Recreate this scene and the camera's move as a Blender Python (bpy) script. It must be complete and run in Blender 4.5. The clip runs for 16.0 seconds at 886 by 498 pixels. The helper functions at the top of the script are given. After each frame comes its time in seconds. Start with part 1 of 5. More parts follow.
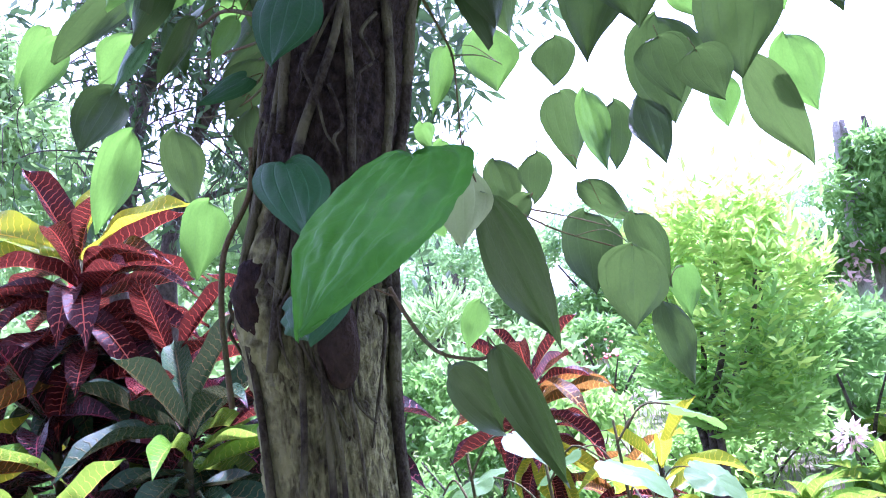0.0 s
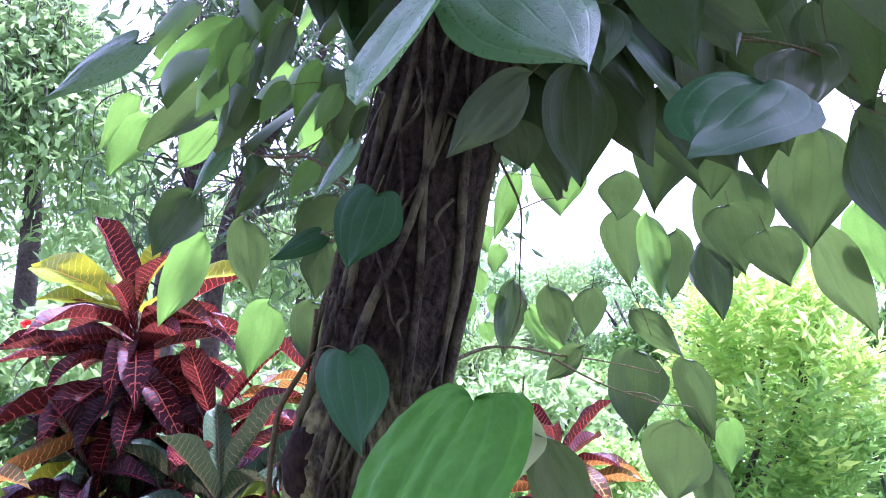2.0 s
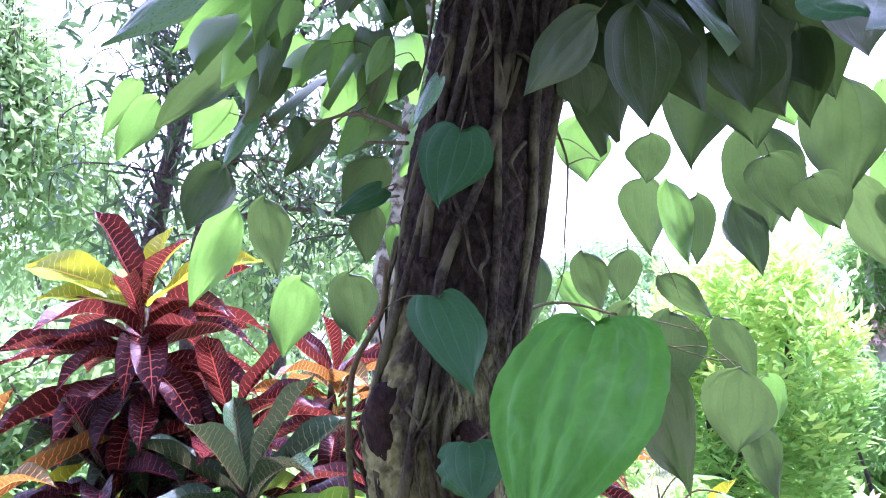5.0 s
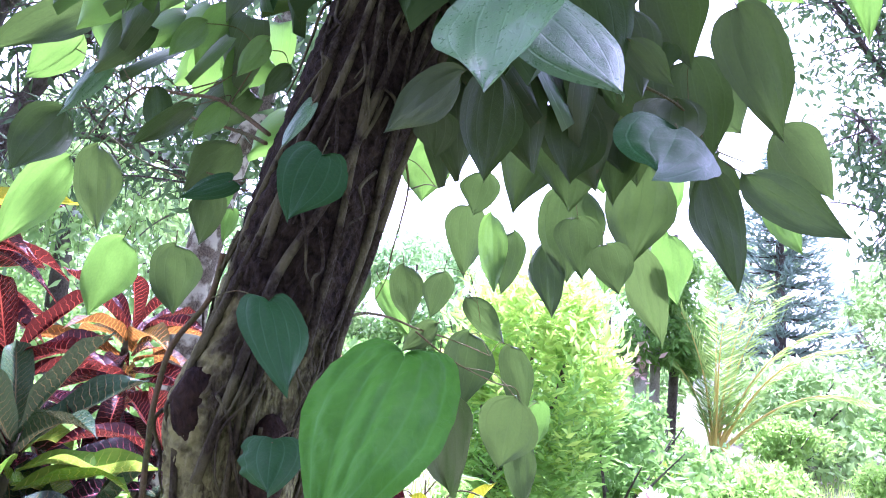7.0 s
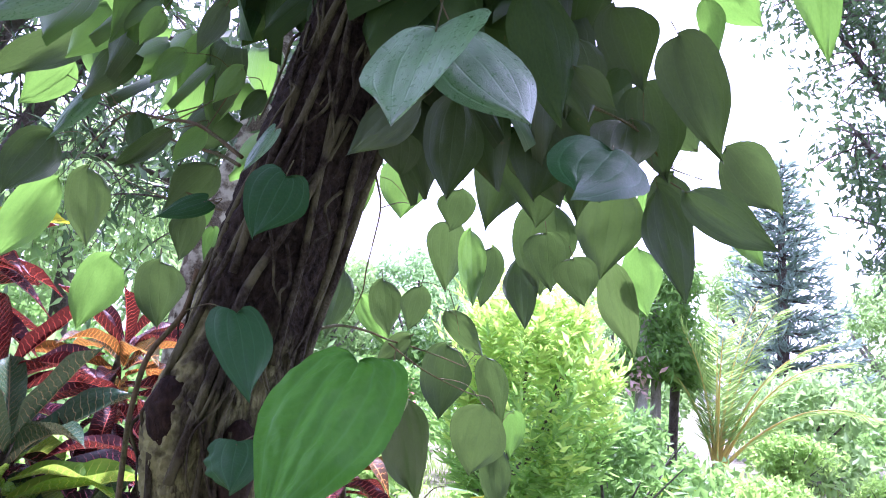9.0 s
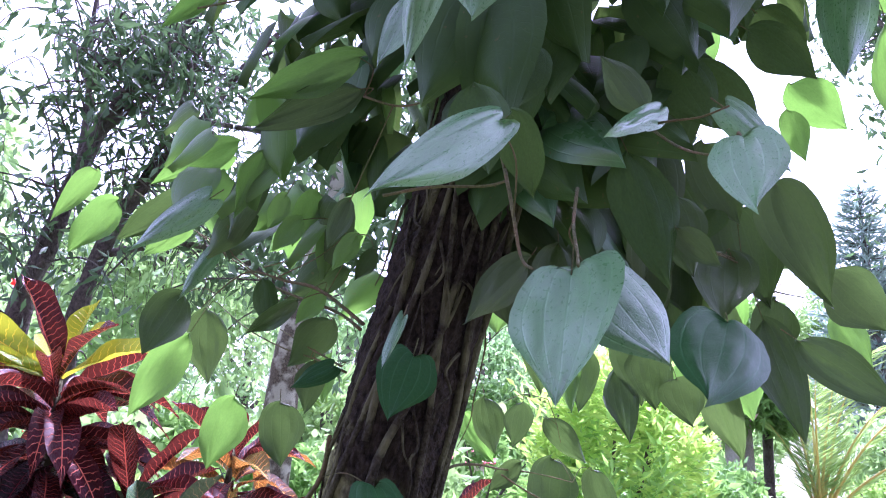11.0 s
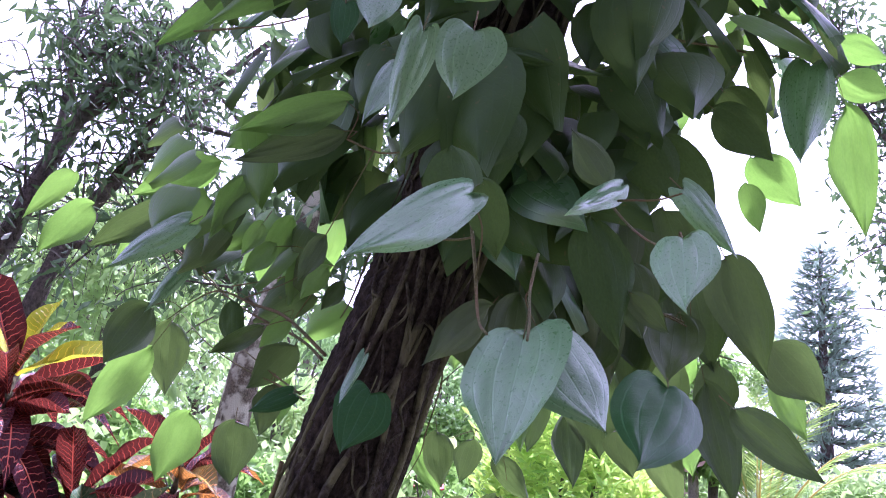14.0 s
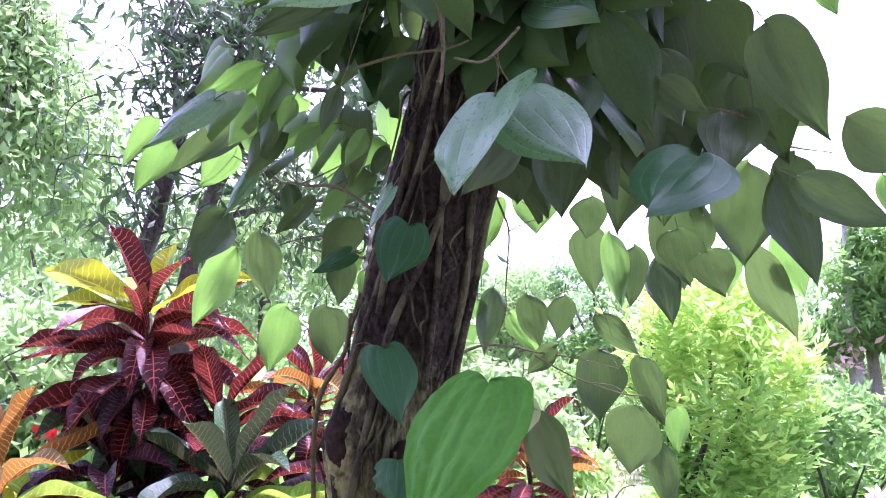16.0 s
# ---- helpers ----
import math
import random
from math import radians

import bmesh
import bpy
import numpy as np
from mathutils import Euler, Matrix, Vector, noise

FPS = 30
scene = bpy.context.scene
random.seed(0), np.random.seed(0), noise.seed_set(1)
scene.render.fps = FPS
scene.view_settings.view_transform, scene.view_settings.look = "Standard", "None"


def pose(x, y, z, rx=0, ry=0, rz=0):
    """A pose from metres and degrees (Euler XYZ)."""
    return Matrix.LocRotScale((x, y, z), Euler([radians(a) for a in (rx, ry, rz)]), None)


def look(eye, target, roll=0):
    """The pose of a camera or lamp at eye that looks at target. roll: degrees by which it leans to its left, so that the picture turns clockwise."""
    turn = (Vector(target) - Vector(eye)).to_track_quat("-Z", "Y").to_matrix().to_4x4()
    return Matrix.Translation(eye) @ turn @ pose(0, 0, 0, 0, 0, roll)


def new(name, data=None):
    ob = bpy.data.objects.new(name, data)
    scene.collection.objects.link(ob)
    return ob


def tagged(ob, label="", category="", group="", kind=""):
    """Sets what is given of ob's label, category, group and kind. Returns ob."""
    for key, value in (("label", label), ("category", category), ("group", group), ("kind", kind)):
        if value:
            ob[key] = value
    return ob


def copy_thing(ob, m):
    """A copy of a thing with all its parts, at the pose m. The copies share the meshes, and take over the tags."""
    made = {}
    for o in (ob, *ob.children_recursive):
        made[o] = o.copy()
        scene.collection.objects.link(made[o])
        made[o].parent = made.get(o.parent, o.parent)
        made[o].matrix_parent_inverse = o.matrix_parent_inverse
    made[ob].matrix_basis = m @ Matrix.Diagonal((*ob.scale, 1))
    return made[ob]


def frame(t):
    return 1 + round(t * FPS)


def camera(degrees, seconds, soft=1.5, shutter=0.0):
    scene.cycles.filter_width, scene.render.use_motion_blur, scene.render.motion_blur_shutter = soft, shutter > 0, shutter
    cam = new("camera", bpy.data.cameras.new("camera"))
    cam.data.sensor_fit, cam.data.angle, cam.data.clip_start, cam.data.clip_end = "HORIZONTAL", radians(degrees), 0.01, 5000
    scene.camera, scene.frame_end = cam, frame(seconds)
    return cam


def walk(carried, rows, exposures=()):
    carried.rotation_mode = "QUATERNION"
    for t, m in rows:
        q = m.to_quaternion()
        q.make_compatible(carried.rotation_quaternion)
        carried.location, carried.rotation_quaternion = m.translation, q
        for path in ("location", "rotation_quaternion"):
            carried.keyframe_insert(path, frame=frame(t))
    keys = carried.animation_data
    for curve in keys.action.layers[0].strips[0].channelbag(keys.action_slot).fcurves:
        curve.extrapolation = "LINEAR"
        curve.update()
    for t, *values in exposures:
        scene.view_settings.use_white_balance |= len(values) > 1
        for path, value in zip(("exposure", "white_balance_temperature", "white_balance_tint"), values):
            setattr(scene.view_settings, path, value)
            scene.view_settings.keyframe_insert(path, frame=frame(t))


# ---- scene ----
cam = camera(64.0, 16.0, soft=1.0)
PATH = [
    (0, (0.036, 0.092, 1.325), (-0.203, 2.053, 1.637), -9.17),
    (0.5, (0.070, 0.064, 1.406), (-0.231, 2.011, 1.746), -6.22),
    (1, (0.072, -0.013, 1.451), (-0.210, 1.921, 1.876), -4.26),
    (1.5, (0.041, 0.005, 1.481), (-0.331, 1.919, 1.930), -1.35),
    (2, (0.043, 0.052, 1.482), (-0.311, 1.987, 1.845), -1.81),
    (2.5, (0.024, 0.109, 1.428), (-0.367, 2.051, 1.704), -3.45),
    (3, (-0.002, 0.112, 1.405), (-0.408, 2.051, 1.682), -3.48),
    (3.5, (-0.027, 0.131, 1.404), (-0.430, 2.073, 1.660), -6.04),
    (3.7, (-0.031, 0.138, 1.395), (-0.399, 2.066, 1.779), -8.81),
    (5.8, (-0.079, -0.027, 1.454), (-0.175, 1.939, 1.811), 0.05),
    (6, (-0.065, -0.043, 1.444), (-0.080, 1.929, 1.780), 0.40),
    (6.5, (-0.076, -0.024, 1.465), (0.105, 1.940, 1.799), 1.71),
    (7, (-0.079, -0.006, 1.462), (0.169, 1.952, 1.783), 4.36),
    (7.5, (-0.065, -0.005, 1.463), (0.203, 1.951, 1.781), 4.33),
    (8, (-0.051, -0.032, 1.463), (0.209, 1.924, 1.785), 4.47),
    (8.2, (-0.038, -0.063, 1.459), (0.216, 1.896, 1.777), 4.38),
    (10.3, (-0.071, -0.041, 1.456), (0.061, 1.901, 1.916), 4.64),
    (10.5, (-0.092, -0.057, 1.495), (-0.004, 1.892, 1.936), 4.24),
    (10.8, (-0.106, -0.102, 1.546), (-0.053, 1.845, 2.000), 2.21),
    (11, (-0.104, -0.119, 1.567), (-0.061, 1.820, 2.055), 1.68),
    (11.5, (-0.113, -0.190, 1.606), (-0.080, 1.723, 2.188), 0.48),
    (12, (-0.137, -0.221, 1.632), (-0.123, 1.673, 2.275), 0.08),
    (12.5, (-0.132, -0.258, 1.642), (-0.073, 1.628, 2.305), 3.50),
    (13, (-0.088, -0.209, 1.614), (0.042, 1.702, 2.190), 7.32),
    (13.5, (-0.098, -0.165, 1.586), (0.045, 1.750, 2.143), 6.50),
    (14, (-0.105, -0.161, 1.584), (0.019, 1.758, 2.134), 6.38),
    (14.5, (-0.098, -0.144, 1.571), (0.035, 1.784, 2.089), 5.90),
    (15, (-0.059, -0.142, 1.557), (0.023, 1.797, 2.040), 5.39),
    (15.5, (-0.023, -0.170, 1.511), (-0.117, 1.773, 1.976), -2.85),
    (16, (0.014, -0.132, 1.469), (-0.227, 1.819, 1.836), -1.73),
]
EXPOSURES = [(0.0, 2.81, 4870, 54), (2.0, 2.81, 5020, 60), (2.5, 2.94, 4950, 58), (3.5, 3.01, 4950, 57), (6.0, 3.1, 5070, 57), (7.0, 3.06, 5100, 57), (8.0, 2.86, 5190, 58), (10.5, 2.55, 5200, 55), (11.0, 2.64, 5150, 57), (11.5, 2.86, 5100, 62), (12.0, 3.17, 5090, 74), (12.6, 3.36, 5120, 80), (13.1, 2.71, 5200, 70), (14.5, 2.52, 5370, 64), (15.2, 2.78, 5320, 62), (16.0, 2.89, 5270, 63)]
walk(cam, [(t, look(eye, target, roll)) for t, eye, target, roll in PATH], EXPOSURES)

# bright hazy sky, sun veiled by thin cloud, ahead and high
world = bpy.data.worlds.new("hazy_sky")
world.use_nodes = True
scene.world = world
sky = world.node_tree.nodes.new("ShaderNodeTexSky")
sky.sky_type, sky.sun_disc = "NISHITA", False
sky.sun_elevation, sky.sun_rotation = radians(66), radians(25)
sky.air_density, sky.dust_density, sky.ozone_density = 0.9, 3.0, 1.0
haze = world.node_tree.nodes.new("ShaderNodeHueSaturation")
haze.inputs["Saturation"].default_value = 0.35
world.node_tree.links.new(sky.outputs[0], haze.inputs["Color"])
world.node_tree.links.new(haze.outputs[0], world.node_tree.nodes["Background"].inputs[0])
world.node_tree.nodes["Background"].inputs[1].default_value = 0.15
sun = new("sun", bpy.data.lights.new("sun", "SUN"))
sun.data.energy, sun.data.angle, sun.data.color = 3.2, radians(4), (1.0, 0.97, 0.92)
sun.matrix_world = look((4.0 * math.sin(radians(25)), 4.0 * math.cos(radians(25)), 11.5), (0, 0, 2.6))


# ---- materials ----
def shader(name):
    """A new material with its node tree, a principled node and an adder of nodes."""
    m = bpy.data.materials.new(name)
    m.use_nodes = True
    tree = m.node_tree
    bsdf = tree.nodes["Principled BSDF"]

    def add(kind, **kw):
        n = tree.nodes.new("ShaderNode" + kind)
        for k, v in kw.items():
            if k in ("operation", "blend_type", "data_type", "noise_dimensions", "feature", "attribute_name", "clamp", "interpolation_type"):
                if k == "operation":
                    n.operation = v
                elif k == "blend_type":
                    n.blend_type = v
                elif k == "data_type":
                    n.data_type = v
                elif k == "feature":
                    n.feature = v
                elif k == "clamp":
                    n.use_clamp = v
            else:
                socket = n.inputs[int(k[1:])]
                if hasattr(v, "is_output"):
                    tree.links.new(v, socket)
                else:
                    socket.default_value = v
        return n
    return m, tree, bsdf, add


def calc(add, op, a, b=0.0, c=0.0):
    return add("Math", operation=op, i0=a, i1=b, i2=c).outputs[0]


def blend(add, fac, a, b, kind="MIX"):
    n = add("MixRGB", blend_type=kind, i0=fac)
    for i, v in ((1, a), (2, b)):
        if hasattr(v, "is_output"):
            n.id_data.links.new(v, n.inputs[i])
        else:
            n.inputs[i].default_value = (*v, 1)
    return n.outputs[0]


def fuzz(add, scale, detail=3.0, vector=None):
    n = add("TexNoise", i2=scale, i3=detail)
    if vector is not None:
        n.id_data.links.new(vector, n.inputs[0])
    return n.outputs[0]


def ramp(add, value, lo, hi):
    return add("MapRange", i0=value, i1=lo, i2=hi, i3=0.0, i4=1.0).outputs[0]


def see_through(m, tree, bsdf, add, colour, share):
    """Mix light that passes through the blade into the surface."""
    tr = add("BsdfTranslucent")
    if hasattr(colour, "is_output"):
        tree.links.new(colour, tr.inputs[0])
    else:
        tr.inputs[0].default_value = (*colour, 1)
    mix = add("MixShader", i0=share)
    tree.links.new(bsdf.outputs[0], mix.inputs[1])
    tree.links.new(tr.outputs[0], mix.inputs[2])
    tree.links.new(mix.outputs[0], tree.nodes["Material Output"].inputs[0])
    return tr


def heart_leaf_material(name, dark, light, through_dark, through_light, share, gloss, rib=0.4, wax=0.5):
    m, tree, bsdf, add = shader(name)
    uv = add("UVMap").outputs[0]
    split = add("SeparateXYZ", i0=uv)
    side = calc(add, "ABSOLUTE", calc(add, "MULTIPLY_ADD", split.outputs[0], 2.0, -1.0))
    near = calc(add, "MINIMUM", side, calc(add, "MINIMUM", calc(add, "ABSOLUTE", calc(add, "SUBTRACT", side, 0.39)), calc(add, "ABSOLUTE", calc(add, "SUBTRACT", side, 0.76))))
    vein = calc(add, "SUBTRACT", 1.0, ramp(add, near, 0.004, 0.034))
    # fine cross veins between the ribs
    wob = fuzz(add, 14.0, 2.0, uv)
    cross = calc(add, "SINE", calc(add, "MULTIPLY_ADD", split.outputs[1], 95.0, calc(add, "MULTIPLY_ADD", wob, 9.0, calc(add, "MULTIPLY", side, -26.0))))
    cross = calc(add, "MULTIPLY", ramp(add, cross, 0.86, 1.0), 0.35)
    veins = calc(add, "MAXIMUM", vein, cross)
    obj = add("TexCoord").outputs[3]
    pick = add("ObjectInfo").outputs[5]
    mottle = ramp(add, fuzz(add, 30.0, 4.0, obj), 0.3, 0.75)
    tone = calc(add, "ADD", calc(add, "MULTIPLY", mottle, 0.45), calc(add, "MULTIPLY", pick, 0.55))
    base = blend(add, tone, dark, light)
    spots = ramp(add, fuzz(add, 120.0, 1.0, obj), 0.72, 0.76)
    base = blend(add, calc(add, "MULTIPLY", spots, 0.55), base, (0.11, 0.08, 0.03))
    base = blend(add, calc(add, "MULTIPLY", veins, rib), base, [min(1, 1.7 * c + 0.02) for c in light])
    tree.links.new(base, bsdf.inputs["Base Color"])
    tree.links.new(calc(add, "MULTIPLY_ADD", mottle, 0.14, gloss), bsdf.inputs["Roughness"])
    bsdf.inputs["Specular IOR Level"].default_value = wax
    bump = add("Bump", i0=0.25, i1=0.003)
    tree.links.new(calc(add, "ADD", calc(add, "MULTIPLY", veins, -0.6), calc(add, "MULTIPLY", fuzz(add, 160.0, 3.0, obj), 0.5)), bump.inputs[3 if bump.inputs[2].name != "Height" else 2])
    tree.links.new(bump.outputs[0], bsdf.inputs["Normal"])
    glow = blend(add, tone, through_dark, through_light)
    glow = blend(add, calc(add, "MULTIPLY", veins, 0.5), glow, [0.55 * c for c in through_dark])
    see_through(m, tree, bsdf, add, glow, share)
    return m


TOP = heart_leaf_material("pepper_leaf_top", (0.042, 0.125, 0.044), (0.07, 0.18, 0.066), (0.07, 0.18, 0.045), (0.115, 0.27, 0.06), 0.2, 0.25, 0.32, 0.8)
# darker copy of the top side, shade put into the colour
DEEP_SHADE = heart_leaf_material("pepper_leaf_deep_shade", (0.009, 0.05, 0.013), (0.016, 0.075, 0.021), (0.05, 0.13, 0.04), (0.08, 0.18, 0.05), 0.18, 0.4, 0.4, 0.13)
FRESH = heart_leaf_material("pepper_leaf_fresh", (0.024, 0.112, 0.013), (0.042, 0.16, 0.02), (0.075, 0.28, 0.02), (0.12, 0.37, 0.03), 0.42, 0.36, 0.75, 0.15)
# olive underside, with the shade of other leaves put into the tone
UNDER_DIM = heart_leaf_material("pepper_leaf_underside_dim", (0.027, 0.06, 0.015), (0.044, 0.086, 0.022), (0.046, 0.092, 0.018), (0.085, 0.15, 0.028), 0.32, 0.45, 0.35)
# darkened blade tone: the shade inside the crown is put into it
SHADED = heart_leaf_material("pepper_leaf_shaded", (0.018, 0.05, 0.01), (0.038, 0.09, 0.022), (0.06, 0.115, 0.022), (0.115, 0.19, 0.035), 0.24, 0.5, 0.15, 0.2)
# sky-lit copy of the underside: brighter tones stand for light behind the blade
YOUNG_LIT = heart_leaf_material("pepper_leaf_young_lit", (0.05, 0.115, 0.025), (0.08, 0.165, 0.038), (0.1, 0.245, 0.03), (0.17, 0.34, 0.05), 0.44, 0.42, 0.4)
PALE = heart_leaf_material("pepper_leaf_pale", (0.2, 0.27, 0.12), (0.28, 0.35, 0.18), (0.35, 0.5, 0.15), (0.45, 0.6, 0.22), 0.4, 0.45)


def croton_material(name, blade, blade_b, rib, share):
    """Long leaf with a coloured midrib and herringbone veins."""
    m, tree, bsdf, add = shader(name)
    uv = add("UVMap").outputs[0]
    split = add("SeparateXYZ", i0=uv)
    side = calc(add, "ABSOLUTE", calc(add, "MULTIPLY_ADD", split.outputs[0], 2.0, -1.0))
    mid = calc(add, "SUBTRACT", 1.0, ramp(add, side, 0.02, 0.055))
    wob = fuzz(add, 7.0, 2.0, uv)
    lat = calc(add, "SINE", calc(add, "MULTIPLY_ADD", split.outputs[1], 105.0, calc(add, "MULTIPLY_ADD", wob, 7.0, calc(add, "MULTIPLY", side, -8.0))))
    lat = calc(add, "MULTIPLY", ramp(add, lat, 0.87, 1.0), calc(add, "SUBTRACT", 1.0, ramp(add, side, 0.55, 1.0)))
    veins = calc(add, "MAXIMUM", mid, calc(add, "MULTIPLY", lat, 0.9))
    pick = add("ObjectInfo").outputs[5]
    obj = add("TexCoord").outputs[3]
    patch = ramp(add, calc(add, "ADD", fuzz(add, 18.0, 3.0, obj), calc(add, "MULTIPLY_ADD", pick, 0.4, -0.2)), 0.35, 0.7)
    base = blend(add, veins, blend(add, patch, blade, blade_b), rib)
    tree.links.new(base, bsdf.inputs["Base Color"])
    bsdf.inputs["Specular IOR Level"].default_value = 0.13
    tree.links.new(calc(add, "MULTIPLY_ADD", fuzz(add, 40.0, 2.0, obj), 0.25, 0.16), bsdf.inputs["Roughness"])
    bump = add("Bump", i0=0.5, i1=0.006)
    tree.links.new(calc(add, "ADD", veins, calc(add, "MULTIPLY", fuzz(add, 90.0, 2.0, obj), 0.3)), bump.inputs[3 if bump.inputs[2].name != "Height" else 2])
    tree.links.new(bump.outputs[0], bsdf.inputs["Normal"])
    see_through(m, tree, bsdf, add, blend(add, 0.35, base, rib), share)
    return m


CROTON_RED = croton_material("croton_red", (0.034, 0.002, 0.0045), (0.016, 0.0025, 0.0055), (0.68, 0.16, 0.09), 0.12)
CROTON_PURPLE = croton_material("croton_purple", (0.018, 0.0045, 0.008), (0.012, 0.012, 0.011), (0.36, 0.07, 0.09), 0.08)
CROTON_YELLOW = croton_material("croton_yellow", (0.16, 0.27, 0.008), (0.21, 0.29, 0.01), (0.75, 0.58, 0.02), 0.45)
CROTON_GREEN = croton_material("croton_green", (0.018, 0.05, 0.024), (0.035, 0.08, 0.032), (0.2, 0.16, 0.06), 0.12)
CROTON_ORANGE = croton_material("croton_orange", (0.045, 0.06, 0.012), (0.055, 0.018, 0.008), (0.8, 0.32, 0.05), 0.3)
CROTON_LIME = croton_material("croton_lime", (0.08, 0.22, 0.015), (0.12, 0.27, 0.02), (0.42, 0.46, 0.06), 0.4)


def foliage_material(name, dark, light, share, gloss=0.5):
    """Small leaves: each one takes a tone of its own."""
    m, tree, bsdf, add = shader(name)
    island = add("NewGeometry").outputs[8]
    obj = add("TexCoord").outputs[3]
    tone = calc(add, "ADD", calc(add, "MULTIPLY", island, 0.6), calc(add, "MULTIPLY", ramp(add, fuzz(add, 1.3, 3.0, obj), 0.3, 0.7), 0.4))
    base = blend(add, tone, dark, light)
    tree.links.new(base, bsdf.inputs["Base Color"])
    bsdf.inputs["Roughness"].default_value = gloss
    bsdf.inputs["Specular IOR Level"].default_value = 0.22
    see_through(m, tree, bsdf, add, blend(add, 0.6, base, [min(1, 2.0 * c) for c in light]), share)
    return m


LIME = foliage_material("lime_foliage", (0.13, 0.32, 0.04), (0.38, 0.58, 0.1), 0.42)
# greener tone of the older leaves, with the lower crown's shade put in
LIME_SHADE = foliage_material("shaded_shrub_foliage", (0.07, 0.2, 0.03), (0.24, 0.43, 0.085), 0.4, 0.4)
HEDGE = foliage_material("shrub_foliage", (0.05, 0.135, 0.025), (0.16, 0.3, 0.065), 0.4)
GARDEN = foliage_material("garden_foliage", (0.09, 0.2, 0.04), (0.26, 0.42, 0.09), 0.45)
TREE_DARK = foliage_material("dark_tree_foliage", (0.02, 0.05, 0.02), (0.07, 0.13, 0.045), 0.3, 0.4)
TREE_MID = foliage_material("tree_foliage", (0.08, 0.16, 0.06), (0.2, 0.34, 0.12), 0.45)
TREE_FAR = foliage_material("far_tree_foliage", (0.085, 0.175, 0.05), (0.22, 0.35, 0.11), 0.42)
# needle tones paled to stand for distance haze
PINE = foliage_material("hazed_pine_needles", (0.085, 0.13, 0.1), (0.17, 0.25, 0.18), 0.35)
PALM = foliage_material("palm_leaflets", (0.08, 0.19, 0.035), (0.26, 0.38, 0.09), 0.42, 0.35)
PALM_RIB = foliage_material("palm_ribs", (0.4, 0.3, 0.06), (0.5, 0.42, 0.1), 0.2, 0.4)
GRASS = foliage_material("grass_blades", (0.08, 0.16, 0.03), (0.22, 0.33, 0.07), 0.4)
RED_FLOWER = foliage_material("red_petals", (0.5, 0.02, 0.015), (0.75, 0.06, 0.04), 0.4)
PINK_FLOWER = foliage_material("pink_petals", (0.5, 0.24, 0.24), (0.72, 0.5, 0.48), 0.4)


def bark_material(name, dark, light, lichen, amount, scale=1.0, low_lichen=False):
    m, tree, bsdf, add = shader(name)
    obj = add("TexCoord").outputs[3]
    long = add("Mapping", i3=(120 * scale, 120 * scale, 85 * scale))
    tree.links.new(obj, long.inputs[0])
    furrow = add("TexNoise", i2=1.0, i3=6.0, i4=0.65)
    tree.links.new(long.outputs[0], furrow.inputs[0])
    blot = fuzz(add, (22.0 if low_lichen else 9.0) * scale, 5.0, obj)
    base = blend(add, ramp(add, furrow.outputs[0], 0.33, 0.68), dark, light)
    grown = calc(add, "MULTIPLY", ramp(add, blot, 0.24 if low_lichen else 0.47, 0.46 if low_lichen else 0.57), amount)
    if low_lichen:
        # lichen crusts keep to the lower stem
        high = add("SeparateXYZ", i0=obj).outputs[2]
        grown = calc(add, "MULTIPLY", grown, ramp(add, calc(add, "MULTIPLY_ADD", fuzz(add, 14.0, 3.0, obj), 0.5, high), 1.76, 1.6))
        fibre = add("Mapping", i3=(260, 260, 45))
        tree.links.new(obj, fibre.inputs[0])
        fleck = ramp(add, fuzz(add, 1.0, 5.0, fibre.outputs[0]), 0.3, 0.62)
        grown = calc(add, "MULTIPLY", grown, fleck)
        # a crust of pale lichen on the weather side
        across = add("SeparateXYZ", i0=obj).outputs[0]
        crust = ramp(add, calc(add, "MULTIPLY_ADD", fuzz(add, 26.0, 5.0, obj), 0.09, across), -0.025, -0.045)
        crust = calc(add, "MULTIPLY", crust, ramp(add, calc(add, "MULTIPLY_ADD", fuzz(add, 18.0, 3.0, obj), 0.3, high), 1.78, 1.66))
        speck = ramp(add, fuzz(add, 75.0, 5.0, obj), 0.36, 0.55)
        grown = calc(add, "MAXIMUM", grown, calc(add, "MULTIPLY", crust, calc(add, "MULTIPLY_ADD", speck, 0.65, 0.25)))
    base = blend(add, grown, base, lichen)
    warm = ramp(add, fuzz(add, 4.0 * scale, 2.0, obj), 0.5, 0.75)
    base = blend(add, calc(add, "MULTIPLY", warm, 0.35), base, [dark[0] * 2.2, dark[1] * 1.4, dark[2]])
    tree.links.new(base, bsdf.inputs["Base Color"])
    bsdf.inputs["Roughness"].default_value = 0.85
    bsdf.inputs["Specular IOR Level"].default_value = 0.15
    bump = add("Bump", i0=0.9, i1=0.02 / scale)
    tree.links.new(calc(add, "ADD", furrow.outputs[0], calc(add, "MULTIPLY", fuzz(add, 130.0 * scale, 3.0, obj), 0.25)), bump.inputs[3 if bump.inputs[2].name != "Height" else 2])
    tree.links.new(bump.outputs[0], bsdf.inputs["Normal"])
    return m


